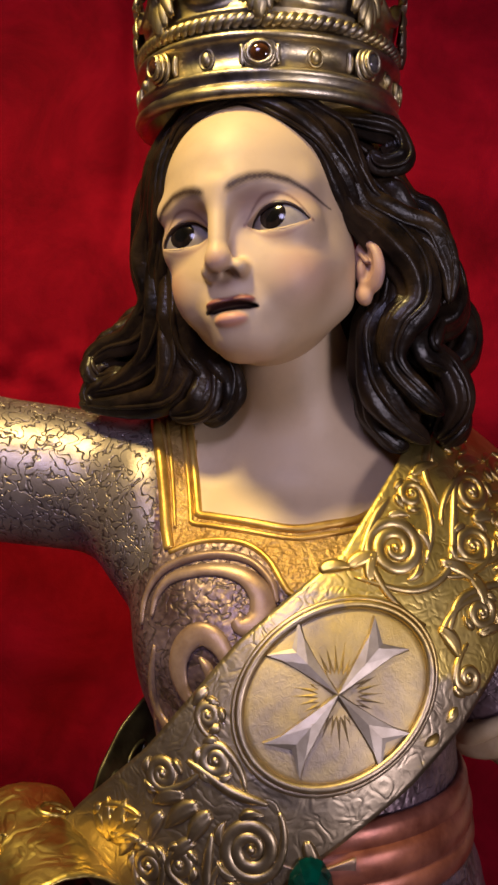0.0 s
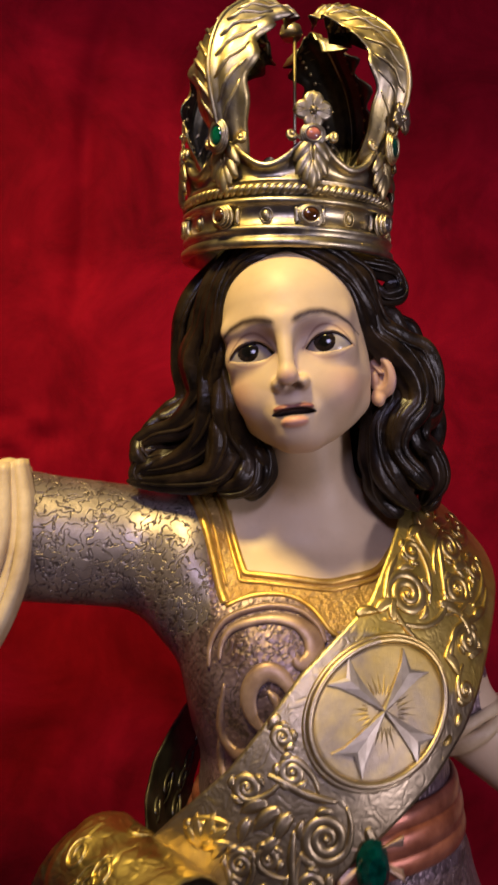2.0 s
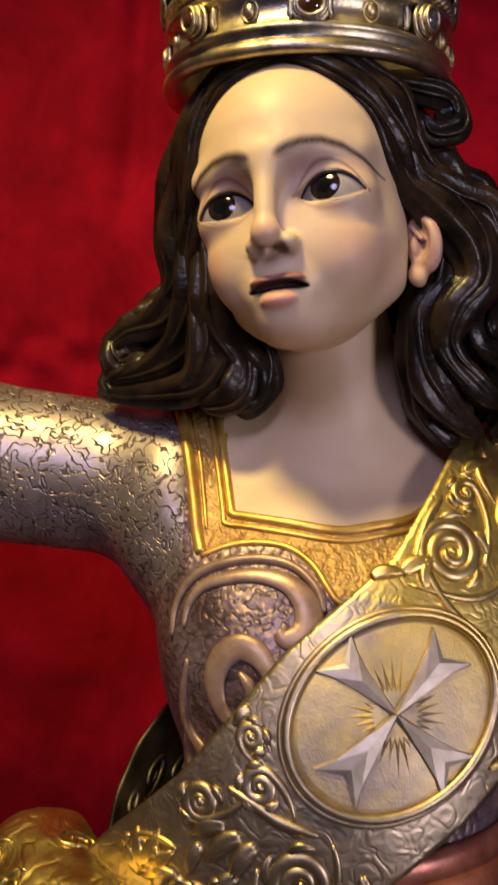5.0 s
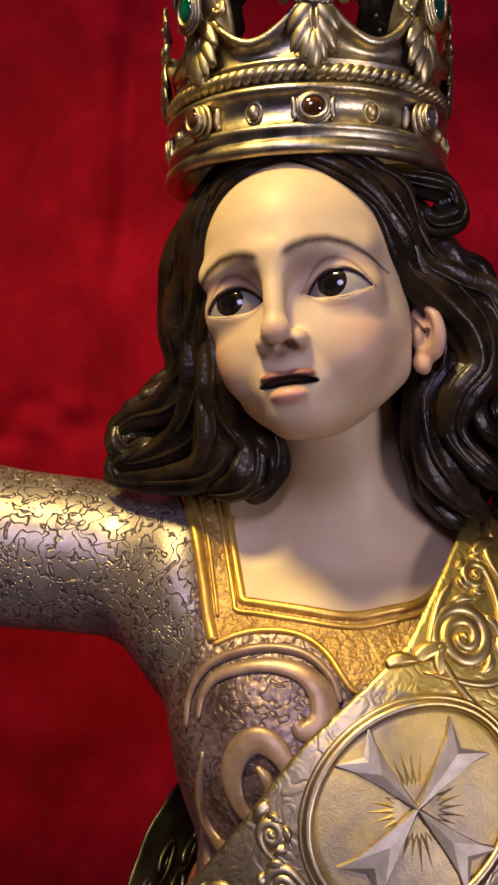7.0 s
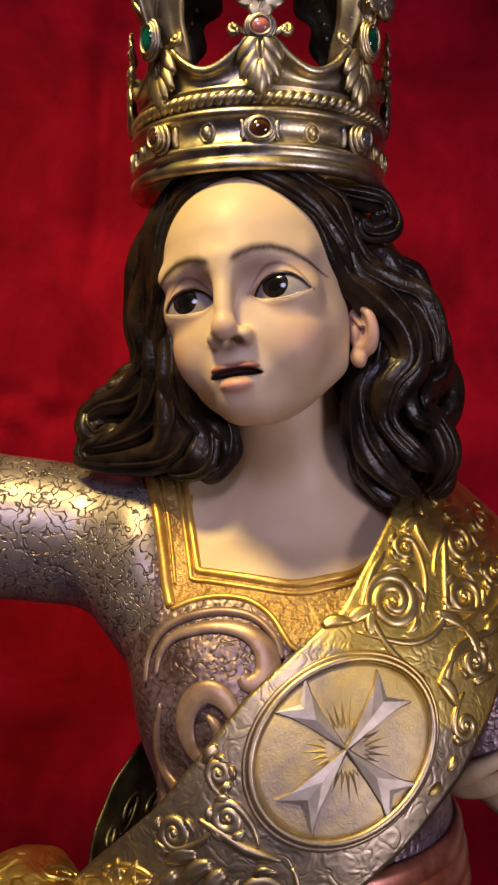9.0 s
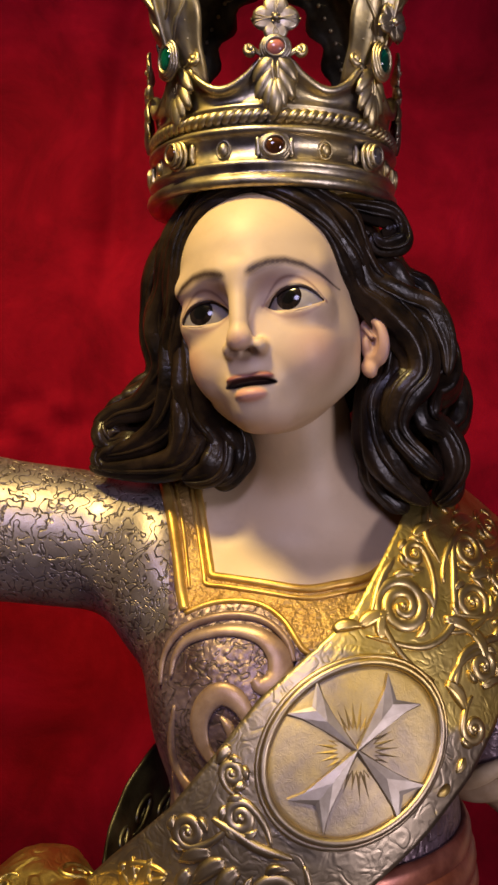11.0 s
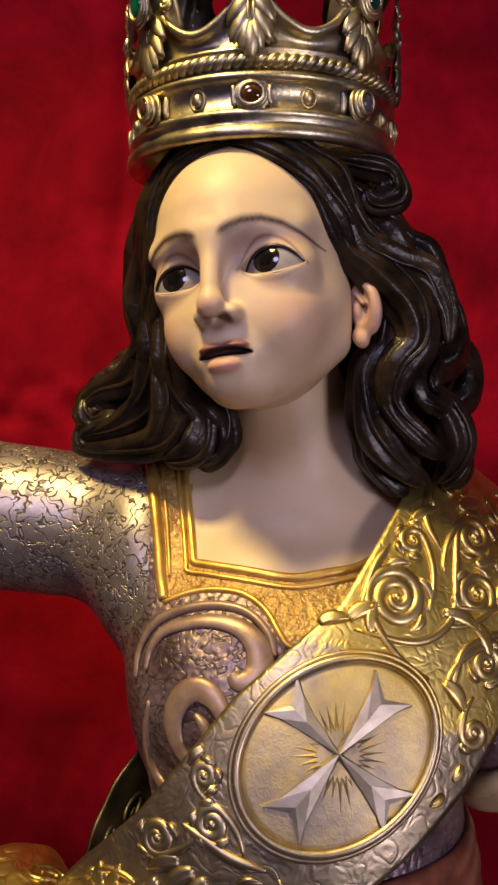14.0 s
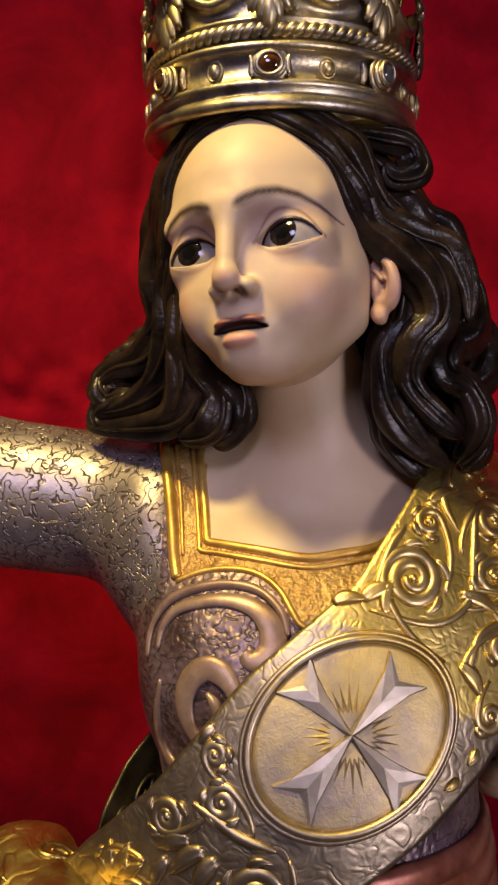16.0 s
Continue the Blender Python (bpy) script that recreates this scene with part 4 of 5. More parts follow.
# skin colours, with the face's shading mixed in
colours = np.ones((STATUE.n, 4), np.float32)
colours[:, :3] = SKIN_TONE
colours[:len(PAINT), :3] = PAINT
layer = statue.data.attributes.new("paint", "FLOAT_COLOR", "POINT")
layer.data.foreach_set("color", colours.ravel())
tagged(statue, "painted wooden figure in silvered armour with dark carved hair", "statue")


# ---- crown ----
CROWN_M = Matrix.Translation((0.015, 0.521, 1.765)) @ Matrix.Rotation(radians(11.0), 4, "X")
CR = 0.084
TURN0 = radians(-4.0)
crown = new("crown")
crown.matrix_world = CROWN_M
tagged(crown, "tarnished silver-gilt crown set with coloured stones, worn on the figure's head", "crown")


def ring_place(a, h, out=0.0):
    a = a + TURN0
    r = CR + out
    return np.array([r * math.sin(a), -r * math.cos(a), h])


def ring_axes(a):
    """Side, up and outward at an angle round the crown."""
    a = a + TURN0
    return np.array([[math.cos(a), math.sin(a), 0], [0, 0, 1], [math.sin(a), -math.cos(a), 0]])


def onto(a, h, pts, out=0.0):
    """Points (side, up, outward) set on the crown at an angle and height, bent round it."""
    pts = np.atleast_2d(np.asarray(pts, float))
    return np.array([ring_place(a + p[0] / CR, h + p[1], out + p[2]) for p in pts])


# band with mouldings, waved at the top
g = Geo()
nb = 192
prof = [(0.0045, 0.0, 0), (0.0062, 0.003, 0), (0.0055, 0.0065, 0), (0.0025, 0.0085, 0), (0.0015, 0.0105, 0), (0.004, 0.0130, 0), (0.0045, 0.0150, 0), (0.003, 0.0170, 0), (0.0, 0.0180, 0), (0.0, 0.0310, 0), (0.0030, 0.0325, 0),
        (0.0048, 0.0345, 0), (0.0045, 0.0365, 0), (0.0015, 0.0385, 0), (0.0, 0.0395, 0), (-0.0005, 0.0480, 0), (0.0012, 0.0500, 0), (0.0012, 0.0515, 0), (-0.001, 0.0525, 0), (-0.001, 0.0580, 0.3),
        (0.0005, 0.0640, 0.7), (0.0035, 0.0655, 1), (0.0045, 0.0690, 1), (0.0035, 0.0710, 1), (0.0, 0.0715, 1)]
outer = []
for i in range(nb):
    a = 2 * np.pi * i / nb
    cyc = math.cos(a * 8)
    crest = 0.008 * cyc + 0.004 * abs(cyc) * (cyc > 0)
    col = [ring_place(a, h + w * crest, o) for o, h, w in prof]
    col += [ring_place(a, h + w * crest, o - 0.0035) for o, h, w in ((0.0, 0.0700, 1), (-0.001, 0.045, 0), (0.0, 0.02, 0), (0.002, 0.001, 0))]
    outer.append(col)
outer = np.array(outer)
k = outer.shape[1]
fs = [(i * k + j, ((i + 1) % nb) * k + j, ((i + 1) % nb) * k + (j + 1) % k, i * k + (j + 1) % k) for i in range(nb) for j in range(k)]
g.add(outer.reshape(-1, 3), fs)
part("band", g, CROWN_METAL, crown)
# twisted rope moulding
g = Geo()
a = np.linspace(0, 2 * np.pi, 960, endpoint=False)
for ph in (0.0, np.pi):
    tw = a * 46 + ph
    path = np.array([ring_place(x, 0.0440 + 0.0019 * math.sin(t), 0.0012 + 0.0017 * math.cos(t)) for x, t in zip(a, tw)])
    tube(g, path, 0.0026, None, np.array([ring_axes(x)[2] for x in a]), 6, 0, True)
part("rope_moulding", g, CROWN_GILT, crown, "twisted gilt rope moulding")


def petal(geo, a, h, base, tip, wide, lift, out=0.003, mat=0, cup=0.0):
    """A small leaf in relief between two points (side, up)."""
    base, tip = np.asarray(base, float), np.asarray(tip, float)
    d = tip - base
    s = np.array([d[1], -d[0]]) / np.linalg.norm(d)
    grid = []
    for t in np.linspace(0, 1, 9):
        w = wide * (math.sin(math.pi * min(1, 0.12 + 0.88 * t)) ** 0.7 + 0.06)
        row = []
        for q in np.linspace(-1, 1, 7):
            p = base + d * t + s * w * q
            z = out + lift * math.sin(math.pi * (0.15 + 0.7 * t)) * (1 - 0.55 * q * q) - cup * (1 - abs(q)) * 0.6 + lift * 0.18 * (abs(q) < 0.2)
            row.append((p[0], p[1], z))
        grid.append(row)
    grid = np.array(grid)
    sheet(geo, onto(a, h, grid.reshape(-1, 3)).reshape(grid.shape), 0.0014, mat=mat)


def setting(a, h, out, w, t, colour_mat, label, name="gem", deep=0.0045):
    g = Geo()
    ax = ring_axes(a)
    c = ring_place(a, h, out)
    for rr, rad, d in ((1.22, 0.0011, deep), (1.42, 0.0014, deep * 0.55), (1.68, 0.0014, deep * 0.15)):
        th = np.linspace(0, 2 * np.pi, 40, endpoint=False)
        path = c + np.outer(np.cos(th) * w * rr, ax[0]) + np.outer(np.sin(th) * t * rr, ax[1]) + ax[2] * d
        tube(g, path, rad, None, np.tile(ax[2], (40, 1)), 8, 0, True)
    for th in np.linspace(0, 2 * np.pi, 26, endpoint=False):
        ball(g, c + math.cos(th) * w * 1.36 * ax[0] + math.sin(th) * t * 1.36 * ax[1] + ax[2] * deep * 0.9, 0.0007, 0, 6)
    # collar wall
    th = np.linspace(0, 2 * np.pi, 40)
    wall = np.array([[c + math.cos(x) * w * 1.3 * ax[0] + math.sin(x) * t * 1.3 * ax[1] + ax[2] * d for d in (-0.001, deep)] for x in th])
    sheet(g, wall, 0.0008)
    ob = part(name, g, CROWN_METAL, crown, label)
    s = Geo()
    ball(s, c + ax[2] * (deep - 0.001), (w * 1.1, t * 1.1, 0.0028), 0, 22, ax)
    part("stone", s, colour_mat, ob)
    return ob


GEMS = [(AMBER, "dark amber stone"), (GREY_STONE, "dark grey stone"), (GREEN_STONE, "green stone"), (AMBER, "dark amber stone"), (GREY_STONE, "dark stone"), (AMBER, "dark amber stone"), (TEAL_STONE, "pale green stone"), (AMBER, "dark amber stone")]
for k8 in range(8):
    a = k8 * np.pi / 4
    m, lab = GEMS[k8]
    if k8 in (1, 7):
        setting(a, 0.0245, 0.003, 0.0044, 0.0050, m, lab + " in a ribbed collar", "gem", 0.0075)
    else:
        setting(a, 0.0245, 0.0005, 0.0058, 0.0050, m, lab + " in a beaded oval collar")
    b = a + np.pi / 8
    g = Geo()
    ax = ring_axes(b)
    ball(g, ring_place(b, 0.0245, 0.0005), (0.0034, 0.0042, 0.0026), 0, 16, ax)
    th = np.linspace(0, 2 * np.pi, 28, endpoint=False)
    tube(g, ring_place(b, 0.0245, 0.0003) + np.outer(np.cos(th) * 0.0047, ax[0]) + np.outer(np.sin(th) * 0.0054, ax[1]), 0.0007, None, np.tile(ax[2], (28, 1)), 6, 0, True)
    part("boss", g, CROWN_GILT, crown, "small oval gilt boss")
    # short curved pillars by the stones
    for s in (-1, 1):
        g = Geo()
        off = 0.0115 * s
        path = onto(a, 0.0, [(off - 0.0015 * s * math.cos(t), 0.0245 + 0.0058 * math.sin(t), 0.0018) for t in np.linspace(-1.35, 1.35, 14)])
        tube(g, path, taper(14, 0.0019, 0.5, 0.5), None, None, 8)
        part("bracket", g, CROWN_METAL, crown)


def acanthus(a, scale=1.0):
    g = Geo()
    h = 0.074
    for s in (-1, 1):
        petal(g, a, h, (0.001 * s, 0.004), (0.0120 * s, -0.011), 0.0043 * scale, 0.0035)
        petal(g, a, h, (0.001 * s, -0.002), (0.0105 * s, -0.021), 0.0040 * scale, 0.0035)
        petal(g, a, h, (0.001 * s, -0.008), (0.0050 * s, -0.026), 0.0034 * scale, 0.0035)
        tube(g, onto(a, h, [(0.0012 * s, 0.006, 0.005), (0.0016 * s, -0.006, 0.0065), (0.0008 * s, -0.018, 0.0055)]), taper(3, 0.0014, 0.9, 0.6), None, None, 8)
        # volute
        sp = [(s * (0.0135 + (0.0046 - 0.0011 * t) * math.cos(2.2 + t) * -1), 0.0075 + (0.0046 - 0.0011 * t) * math.sin(2.2 + t), 0.0045 + 0.0006 * t) for t in np.linspace(0, 4.0, 26)]
        tube(g, onto(a, h, [(s * 0.003, 0.002, 0.004)] + sp), taper(27, 0.0021, 0.7, 0.6), None, None, 8)
        ball(g, onto(a, h, (s * 0.0140, 0.0085, 0.0050))[0], 0.0026, 0, 10)
    petal(g, a, h, (0, -0.010), (0, -0.031), 0.0043 * scale, 0.0040)
    return part("acanthus_leaf", g, CROWN_GILT, crown, "cast acanthus ornament with scrolls")


def blossom(a, h, out, size, tilt=0.0):
    g = Geo()
    for q in range(4):
        t = q * np.pi / 2 + tilt
        petal(g, a, h, (0.0015 * math.cos(t), 0.0015 * math.sin(t)), (size * math.cos(t), size * math.sin(t)), size * 0.47, 0.0020, out, cup=0.0022)
        for w in (-0.25, 0.0, 0.25):
            p = [(r * math.cos(t + w * r / size), r * math.sin(t + w * r / size), out + 0.0022) for r in np.linspace(0.002, size * 0.85, 6)]
            tube(g, onto(a, h, p), taper(6, 0.0005, 0.9, 0.5), None, None, 5)
    ball(g, onto(a, h, (0, 0, out + 0.0025))[0], 0.0024, 0, 10)
    for q in range(6):
        ball(g, onto(a, h, (0.0026 * math.cos(q * 1.047), 0.0026 * math.sin(q * 1.047), out + 0.002))[0], 0.0011, 0, 6)
    return part("flower", g, CROWN_GILT, crown, "four-petalled gilt flower")


def feather_arch(a):
    """A curled feather that rises from the band and leans in to the middle."""
    spine = spline([(0.0, 0.070, -0.003), (0.0, 0.098, 0.012), (0.0, 0.132, 0.021), (0.0, 0.166, 0.009), (0.0, 0.190, -0.018), (0.0, 0.200, -0.040), (0.0, 0.200, -0.055)], 40)
    g = Geo()
    ax = ring_axes(a)
    grid, norm = [], []
    tang = unit(np.gradient(spine, axis=0))
    for i, (q, t) in enumerate(zip(spine, tang)):
        s = i / 39
        w = 0.010 + 0.021 * min(1.0, s / 0.42) ** 0.9 * math.sqrt(max(0.05, 1 - max(0.0, (s - 0.78) / 0.22) ** 2))
        nrm = np.array([0.0, -t[2], t[1]])
        row = []
        for j in np.linspace(-1, 1, 17):
            edge = 1 + 0.20 * math.sin(i * 0.95) * max(0.0, abs(j) - 0.55) * 2 * min(1, s * 2)
            dip = 0.0019 * math.cos(j * 13 + 2.2 * s) * (0.4 + 0.6 * s) + 0.0030 * math.exp(-(j * 8) ** 2) - 0.0125 * j * j
            row.append(np.array([j * w * edge, q[1] - 0.004 * abs(j), q[2]]) + nrm * dip * np.array([0, 1, 1]))
        grid.append(row)
    grid = np.array(grid)
    place = lambda p: np.array([0, 0, 0.0]) + p[..., :1] * ax[0] + p[..., 1:2] * ax[1] + (CR + p[..., 2:3]) * ax[2]
    sheet(g, place(grid), 0.0014, mat=1, back=0)
    for s in (-1, 1):
        for i in range(6, 38, 2):
            p = grid[i, 8 + s * 5]
            ball(g, place(p[None])[0] + 0, 0.0017, 0, 8)
    ob = part("arch", g, [CROWN_GILT, DARK_METAL], crown, "gilt feather-shaped arch with beaded edges, dark inside")
    r = Geo()
    tube(r, place(grid[:, 8] + np.array([0, 0, 0.0012])), taper(40, 0.0016, 0.8, 0.4), None, None, 8)
    part("rib", r, CROWN_GILT, ob)
    for i in range(5, 38, 3):
        for s in (-1, 1):
            b = Geo()
            p = [grid[min(39, i + q), 8 + s * (1 + q)] + np.array([0, 0.0016, 0.0018]) for q in range(0, 7)]
            tube(b, place(np.array(p)), taper(7, 0.0017, 0.6, 0.3), None, None, 6)
            part("barb", b, CROWN_GILT, ob)


for k8 in range(8):
    a = k8 * np.pi / 4
    acanthus(a)
    if k8 % 2:
        setting(a, 0.083, 0.012, 0.0050, 0.0070, GREEN_STONE, "green stone in a gilt collar", "gem", 0.003)
        feather_arch(a)
        if k8 != 7:
            blossom(a, 0.104, 0.020, 0.0120, 0.4)
    else:
        setting(a, 0.083, 0.004, 0.0052, 0.0046, PINK_STONE, "pink stone in a gilt collar", "gem", 0.003)
        blossom(a, 0.1005, 0.004, 0.0145, np.pi / 2)
g = Geo()
tube(g, [(0.004, -0.01, 0.03), (0.003, -0.008, 0.10), (0.002, -0.004, 0.190)], 0.0014, None, None, 10)
part("rod", g, CROWN_GILT, crown, "thin gilt upright rod inside the crown")
g = Geo()
lathe(g, [(0.0, 0.200), (0.008, 0.198), (0.010, 0.192), (0.007, 0.187), (0.0, 0.188)], 32)
part("boss", g, CROWN_GILT, crown, "gilt boss where the arches meet")


# ---- sash ----
SX, SZ = np.array([0.620, 0.785]), np.array([0.785, -0.620])
SC = (0.4505, 0.195, -0.105, 1.55, 2.9, 1.1)


def sash_at(s, w, out=0.0):
    """The sash's face: s along it, up to the shoulder, w across it."""
    def place(s, w):
        x = 0.055 + SX[0] * s + SZ[0] * w
        z = 1.405 + SX[1] * s + SZ[1] * w
        top = np.maximum(0, s - 0.135)
        y = SC[0] + SC[1] * s + SC[2] * w + SC[3] * s * s + SC[4] * w * w + SC[5] * s * w + 9 * top ** 2
        return np.stack([x, y, z], -1)
    s, w = np.asarray(s, float), np.asarray(w, float)
    p = place(s, w)
    e = 0.001
    n = unit(np.cross(place(s + e, w) - p, place(s, w + e) - p))
    n = np.where(n[..., 1:2] > 0, -n, n)
    return p + n * out, n


sash = thing("sash", (0.055, 0.50, 1.30), "embossed silver-gilt metal sash with medallion and ribbon bow", "sash")
EDGE_S = (-0.185, -0.145, -0.097, -0.0135, 0.03, 0.065, 0.143, 0.21)
EDGE_LO = (-0.076, -0.072, -0.064, -0.061, -0.052, -0.044, -0.049, -0.050)
EDGE_HI = (0.020, 0.030, 0.039, 0.064, 0.072, 0.073, 0.066, 0.070)
g = Geo()
ss = np.linspace(-0.180, 0.205, 100)
grid, norm = [], []
for s in ss:
    w = np.linspace(np.interp(s, EDGE_S, EDGE_LO), np.interp(s, EDGE_S, EDGE_HI), 44)
    p, n = sash_at(np.full(44, s), w)
    grid.append(p)
    norm.append(n)
sheet(g, np.array(grid), 0.0022, np.array(norm))
sit(part("band", g, SASH_BAND), sash)


MA, MB = 0.0535, 0.0480


def oval(t):
    """Rim of the medallion, as (s, w)."""
    x, z = MA * np.cos(t), MB * np.sin(t + 0.25)
    return SX[0] * x + SX[1] * z, SZ[0] * x + SZ[1] * z


def emboss(name, pts, wide, high, mat, n=None, ends=(0.5, 0.2), out=0.0):
    """A raised line on the sash through points (s, w)."""
    n = n or max(12, 5 * len(pts))
    p = spline([(a, b, 0) for a, b in pts], n)
    q, nn = sash_at(p[:, 0], p[:, 1], out)
    g = Geo()
    w = taper(n, wide * 1.1, *ends)
    tube(g, q, w, np.minimum(w * 0.85, high * 0.9), nn, 10)
    return sit(part(name, g, mat), sash)


def curl(s, w, r, turns, spin, start, tail=None, wide=0.0030, mat=None):
    """A scroll that winds in to (s, w), with a tail to lead into it."""
    t = np.linspace(0, turns * 2 * np.pi, int(16 * turns) + 6)
    if tail:
        root = np.array(tail[0])
        away = max(math.hypot(root[0] - s, root[1] - w), r * 1.05)
        start = math.atan2(root[1] - w, root[0] - s) + spin * (math.acos(r / away) + 0.45)
        meet = np.array([s + r * math.cos(start), w + r * math.sin(start)])
        bend = meet - spin * np.array([-math.sin(start), math.cos(start)]) * 0.55 * np.linalg.norm(meet - root)
        tail = [tuple(root * (1 - k) ** 2 + bend * 2 * k * (1 - k) + meet * k * k) for k in (0.0, 0.2, 0.4, 0.6, 0.8)]
    rad = r * (1 - 0.86 * t / t[-1]) ** 0.9
    pts = [(s + a * math.cos(start + spin * b), w + a * math.sin(start + spin * b)) for a, b in zip(rad, t)]
    pts = list(tail or []) + pts
    emboss("scroll", pts, wide * 1.25, 0.0021, mat or SILVER, len(pts) * 2, (0.3, 0.35))
    g = Geo()
    q, nn = sash_at(s, w)
    ball(g, q, 0.0028, 0, 10)
    sit(part("bead", g, mat or SILVER), sash)
    for k in range(4):
        b = start + spin * (0.5 + 1.15 * k)
        rr = r * (1.06 - 0.03 * k)
        x, y = s + rr * math.cos(b), w + rr * math.sin(b)
        lo, hi = np.interp(x, EDGE_S, EDGE_LO), np.interp(x, EDGE_S, EDGE_HI)
        inside_oval = (x * SX[0] + y * SZ[0]) ** 2 / (MA * 1.2) ** 2 + (x * SX[1] + y * SZ[1]) ** 2 / (MB * 1.25) ** 2 < 1
        if lo + 0.009 < y < hi - 0.013 and not inside_oval:
            leaf(x, y, b + 0.9 * spin, 0.55 * r + 0.004, 0.0030, mat or SILVER, 0.8 * spin)


def leaf(s, w, angle, length, wide, mat, bend=0.3):
    g = Geo()
    grid = []
    for t in np.linspace(0, 1, 9):
        a = angle + bend * t
        cs, cw = s + length * t * math.cos(a), w + length * t * math.sin(a)
        half = wide * (math.sin(math.pi * min(1, 0.1 + 0.9 * t)) ** 0.8 + 0.05)
        row = []
        for q in np.linspace(-1, 1, 7):
            p, n = sash_at(cs - half * q * math.sin(a), cw + half * q * math.cos(a))
            row.append(p + n * (0.0006 + 0.0026 * (1 - abs(q) ** 1.5) * math.sin(math.pi * (0.1 + 0.8 * t)) - 0.0012 * (abs(q) < 0.1)))
        grid.append(row)
    grid = np.array(grid)
    nn = np.broadcast_to(np.array([0, -1.0, 0]), grid.shape)
    sheet(g, grid, 0.0012, nn)
    return sit(part("leaf", g, mat), sash)


# medallion: flat dish, ring, rays and eight-pointed cross
g = Geo()
th = np.linspace(0, 2 * np.pi, 64, endpoint=False)
rings = [(r, 0.0045) for r in np.linspace(0.08, 1.0, 10)] + [(1.0, 0.0010)]
dish = [sash_at(0.0, 0.0, 0.0045)[0]]
for r, out in rings:
    for t in th:
        os_, ow = oval(t)
        dish.append(sash_at(r * os_, r * ow, out)[0])
faces = [(0, 1 + j, 1 + (j + 1) % 64) for j in range(64)]
for i in range(len(rings) - 1):
    for j in range(64):
        k = (j + 1) % 64
        faces.append((1 + i * 64 + j, 1 + (i + 1) * 64 + j, 1 + (i + 1) * 64 + k, 1 + i * 64 + k))
g.add(np.array(dish), faces)
medallion = sit(part("medallion", g, MEDAL, None, "oval silver medallion with an eight-pointed cross"), sash)
th = np.linspace(0, 2 * np.pi, 96, endpoint=False)
for r, rad, out in ((1.0, 0.0026, 0.0052), (1.07, 0.0019, 0.0030)):
    os_, ow = oval(th)
    p, n = sash_at(r * os_, r * ow, out)
    g = Geo()
    tube(g, p, rad, None, n, 10, 0, True)
    part("rim", g, SILVER, medallion).matrix_parent_inverse = medallion.matrix_world.inverted()


def on_med(name, verts, faces, mat=CROSS, smooth=False):
    g = Geo()
    v = np.array([sash_at(s, w, 0.0047 + o)[0] for s, w, o in verts])
    g.add(v, faces)
    ob = part(name, g, mat, medallion, smooth=smooth)
    return ob


for k4, (ang0, long) in enumerate(((0.10, 0.045), (np.pi / 2 + 0.10, 0.043), (np.pi + 0.06, 0.046), (-np.pi / 2 + 0.10, 0.041))):
    c, s = math.cos(ang0), math.sin(ang0)
    turn = lambda a, b, o: (a * c - b * s, a * s + b * c, o)
    tipw = 0.0128
    rim = [(0.0015, 0.0015), (0.022, 0.0052), (long * 0.80, 0.0085), (long, tipw), (long * 0.82, 0.0), (long, -tipw), (long * 0.80, -0.0085), (0.022, -0.0052), (0.0015, -0.0015)]
    v = [turn(x, y, 0.0019) for x, y in rim] + [turn(x, y * 1.12, -0.0008) for x, y in rim]
    v += [turn(0, 0, 0.0036), turn(0.022, 0, 0.0030), turn(long * 0.74, 0, 0.0026)]
    top = [(18, 19, 1, 0), (18, 8, 7, 19), (19, 20, 2, 1), (19, 7, 6, 20), (20, 4, 3, 2), (20, 6, 5, 4)]
    on_med("cross_arm", v, top + [(i, i + 1, i + 10, i + 9) for i in range(8)])
    for b in np.linspace(-0.40, 0.40, 5):
        aa = ang0 + np.pi / 4 + b
        l = 0.033 - 0.012 * abs(b) / 0.42 + 0.004 * ((k4 * 7 + int(b * 10)) % 3 - 1)
        d, e = math.cos(aa), math.sin(aa)
        w = 0.0026
        on_med("ray", [(0.005 * d - w * e, 0.005 * e + w * d, -0.0005), (0.005 * d + w * e, 0.005 * e - w * d, -0.0005), (l * d, l * e, -0.0003), (0.014 * d, 0.014 * e, 0.0008)], [(0, 2, 3), (1, 3, 2), (0, 3, 1)], MEDAL)

# scrolls above the medallion
curl(0.088, -0.020, 0.0175, 2.1, 1, 0.4, [(0.062, 0.020), (0.085, 0.008), (0.1, -0.002)], 0.0030, GILT)
curl(0.120, 0.020, 0.0125, 1.6, -1, -2.4, [(0.092, 0.012), (0.104, 0.004), (0.116, 0.004)], 0.0026, GILT)
curl(0.090, 0.046, 0.0095, 1.6, 1, 2.6, [(0.066, 0.030), (0.078, 0.030)], 0.0026, GILT)
curl(0.054, 0.059, 0.0080, 1.3, -1, 1.8, [(0.070, 0.048), (0.064, 0.056)], 0.0024, GILT)
curl(0.122, -0.030, 0.0080, 1.3, -1, 0.4, [(0.092, 0.000), (0.108, -0.010), (0.120, -0.018)], 0.0024, GILT)
curl(0.150, 0.002, 0.0120, 1.6, 1, -1.4, [(0.118, -0.004), (0.135, -0.012)], 0.0026, GILT)
curl(0.150, 0.034, 0.0105, 1.5, -1, 1.0, [(0.118, 0.040), (0.134, 0.046)], 0.0026, GILT)
curl(0.178, -0.026, 0.0100, 1.5, 1, 1.0, [(0.150, -0.030), (0.164, -0.036)], 0.0024, GILT)
curl(0.182, 0.016, 0.0110, 1.5, -1, -1.0, [(0.160, 0.012), (0.170, 0.002)], 0.0024, GILT)
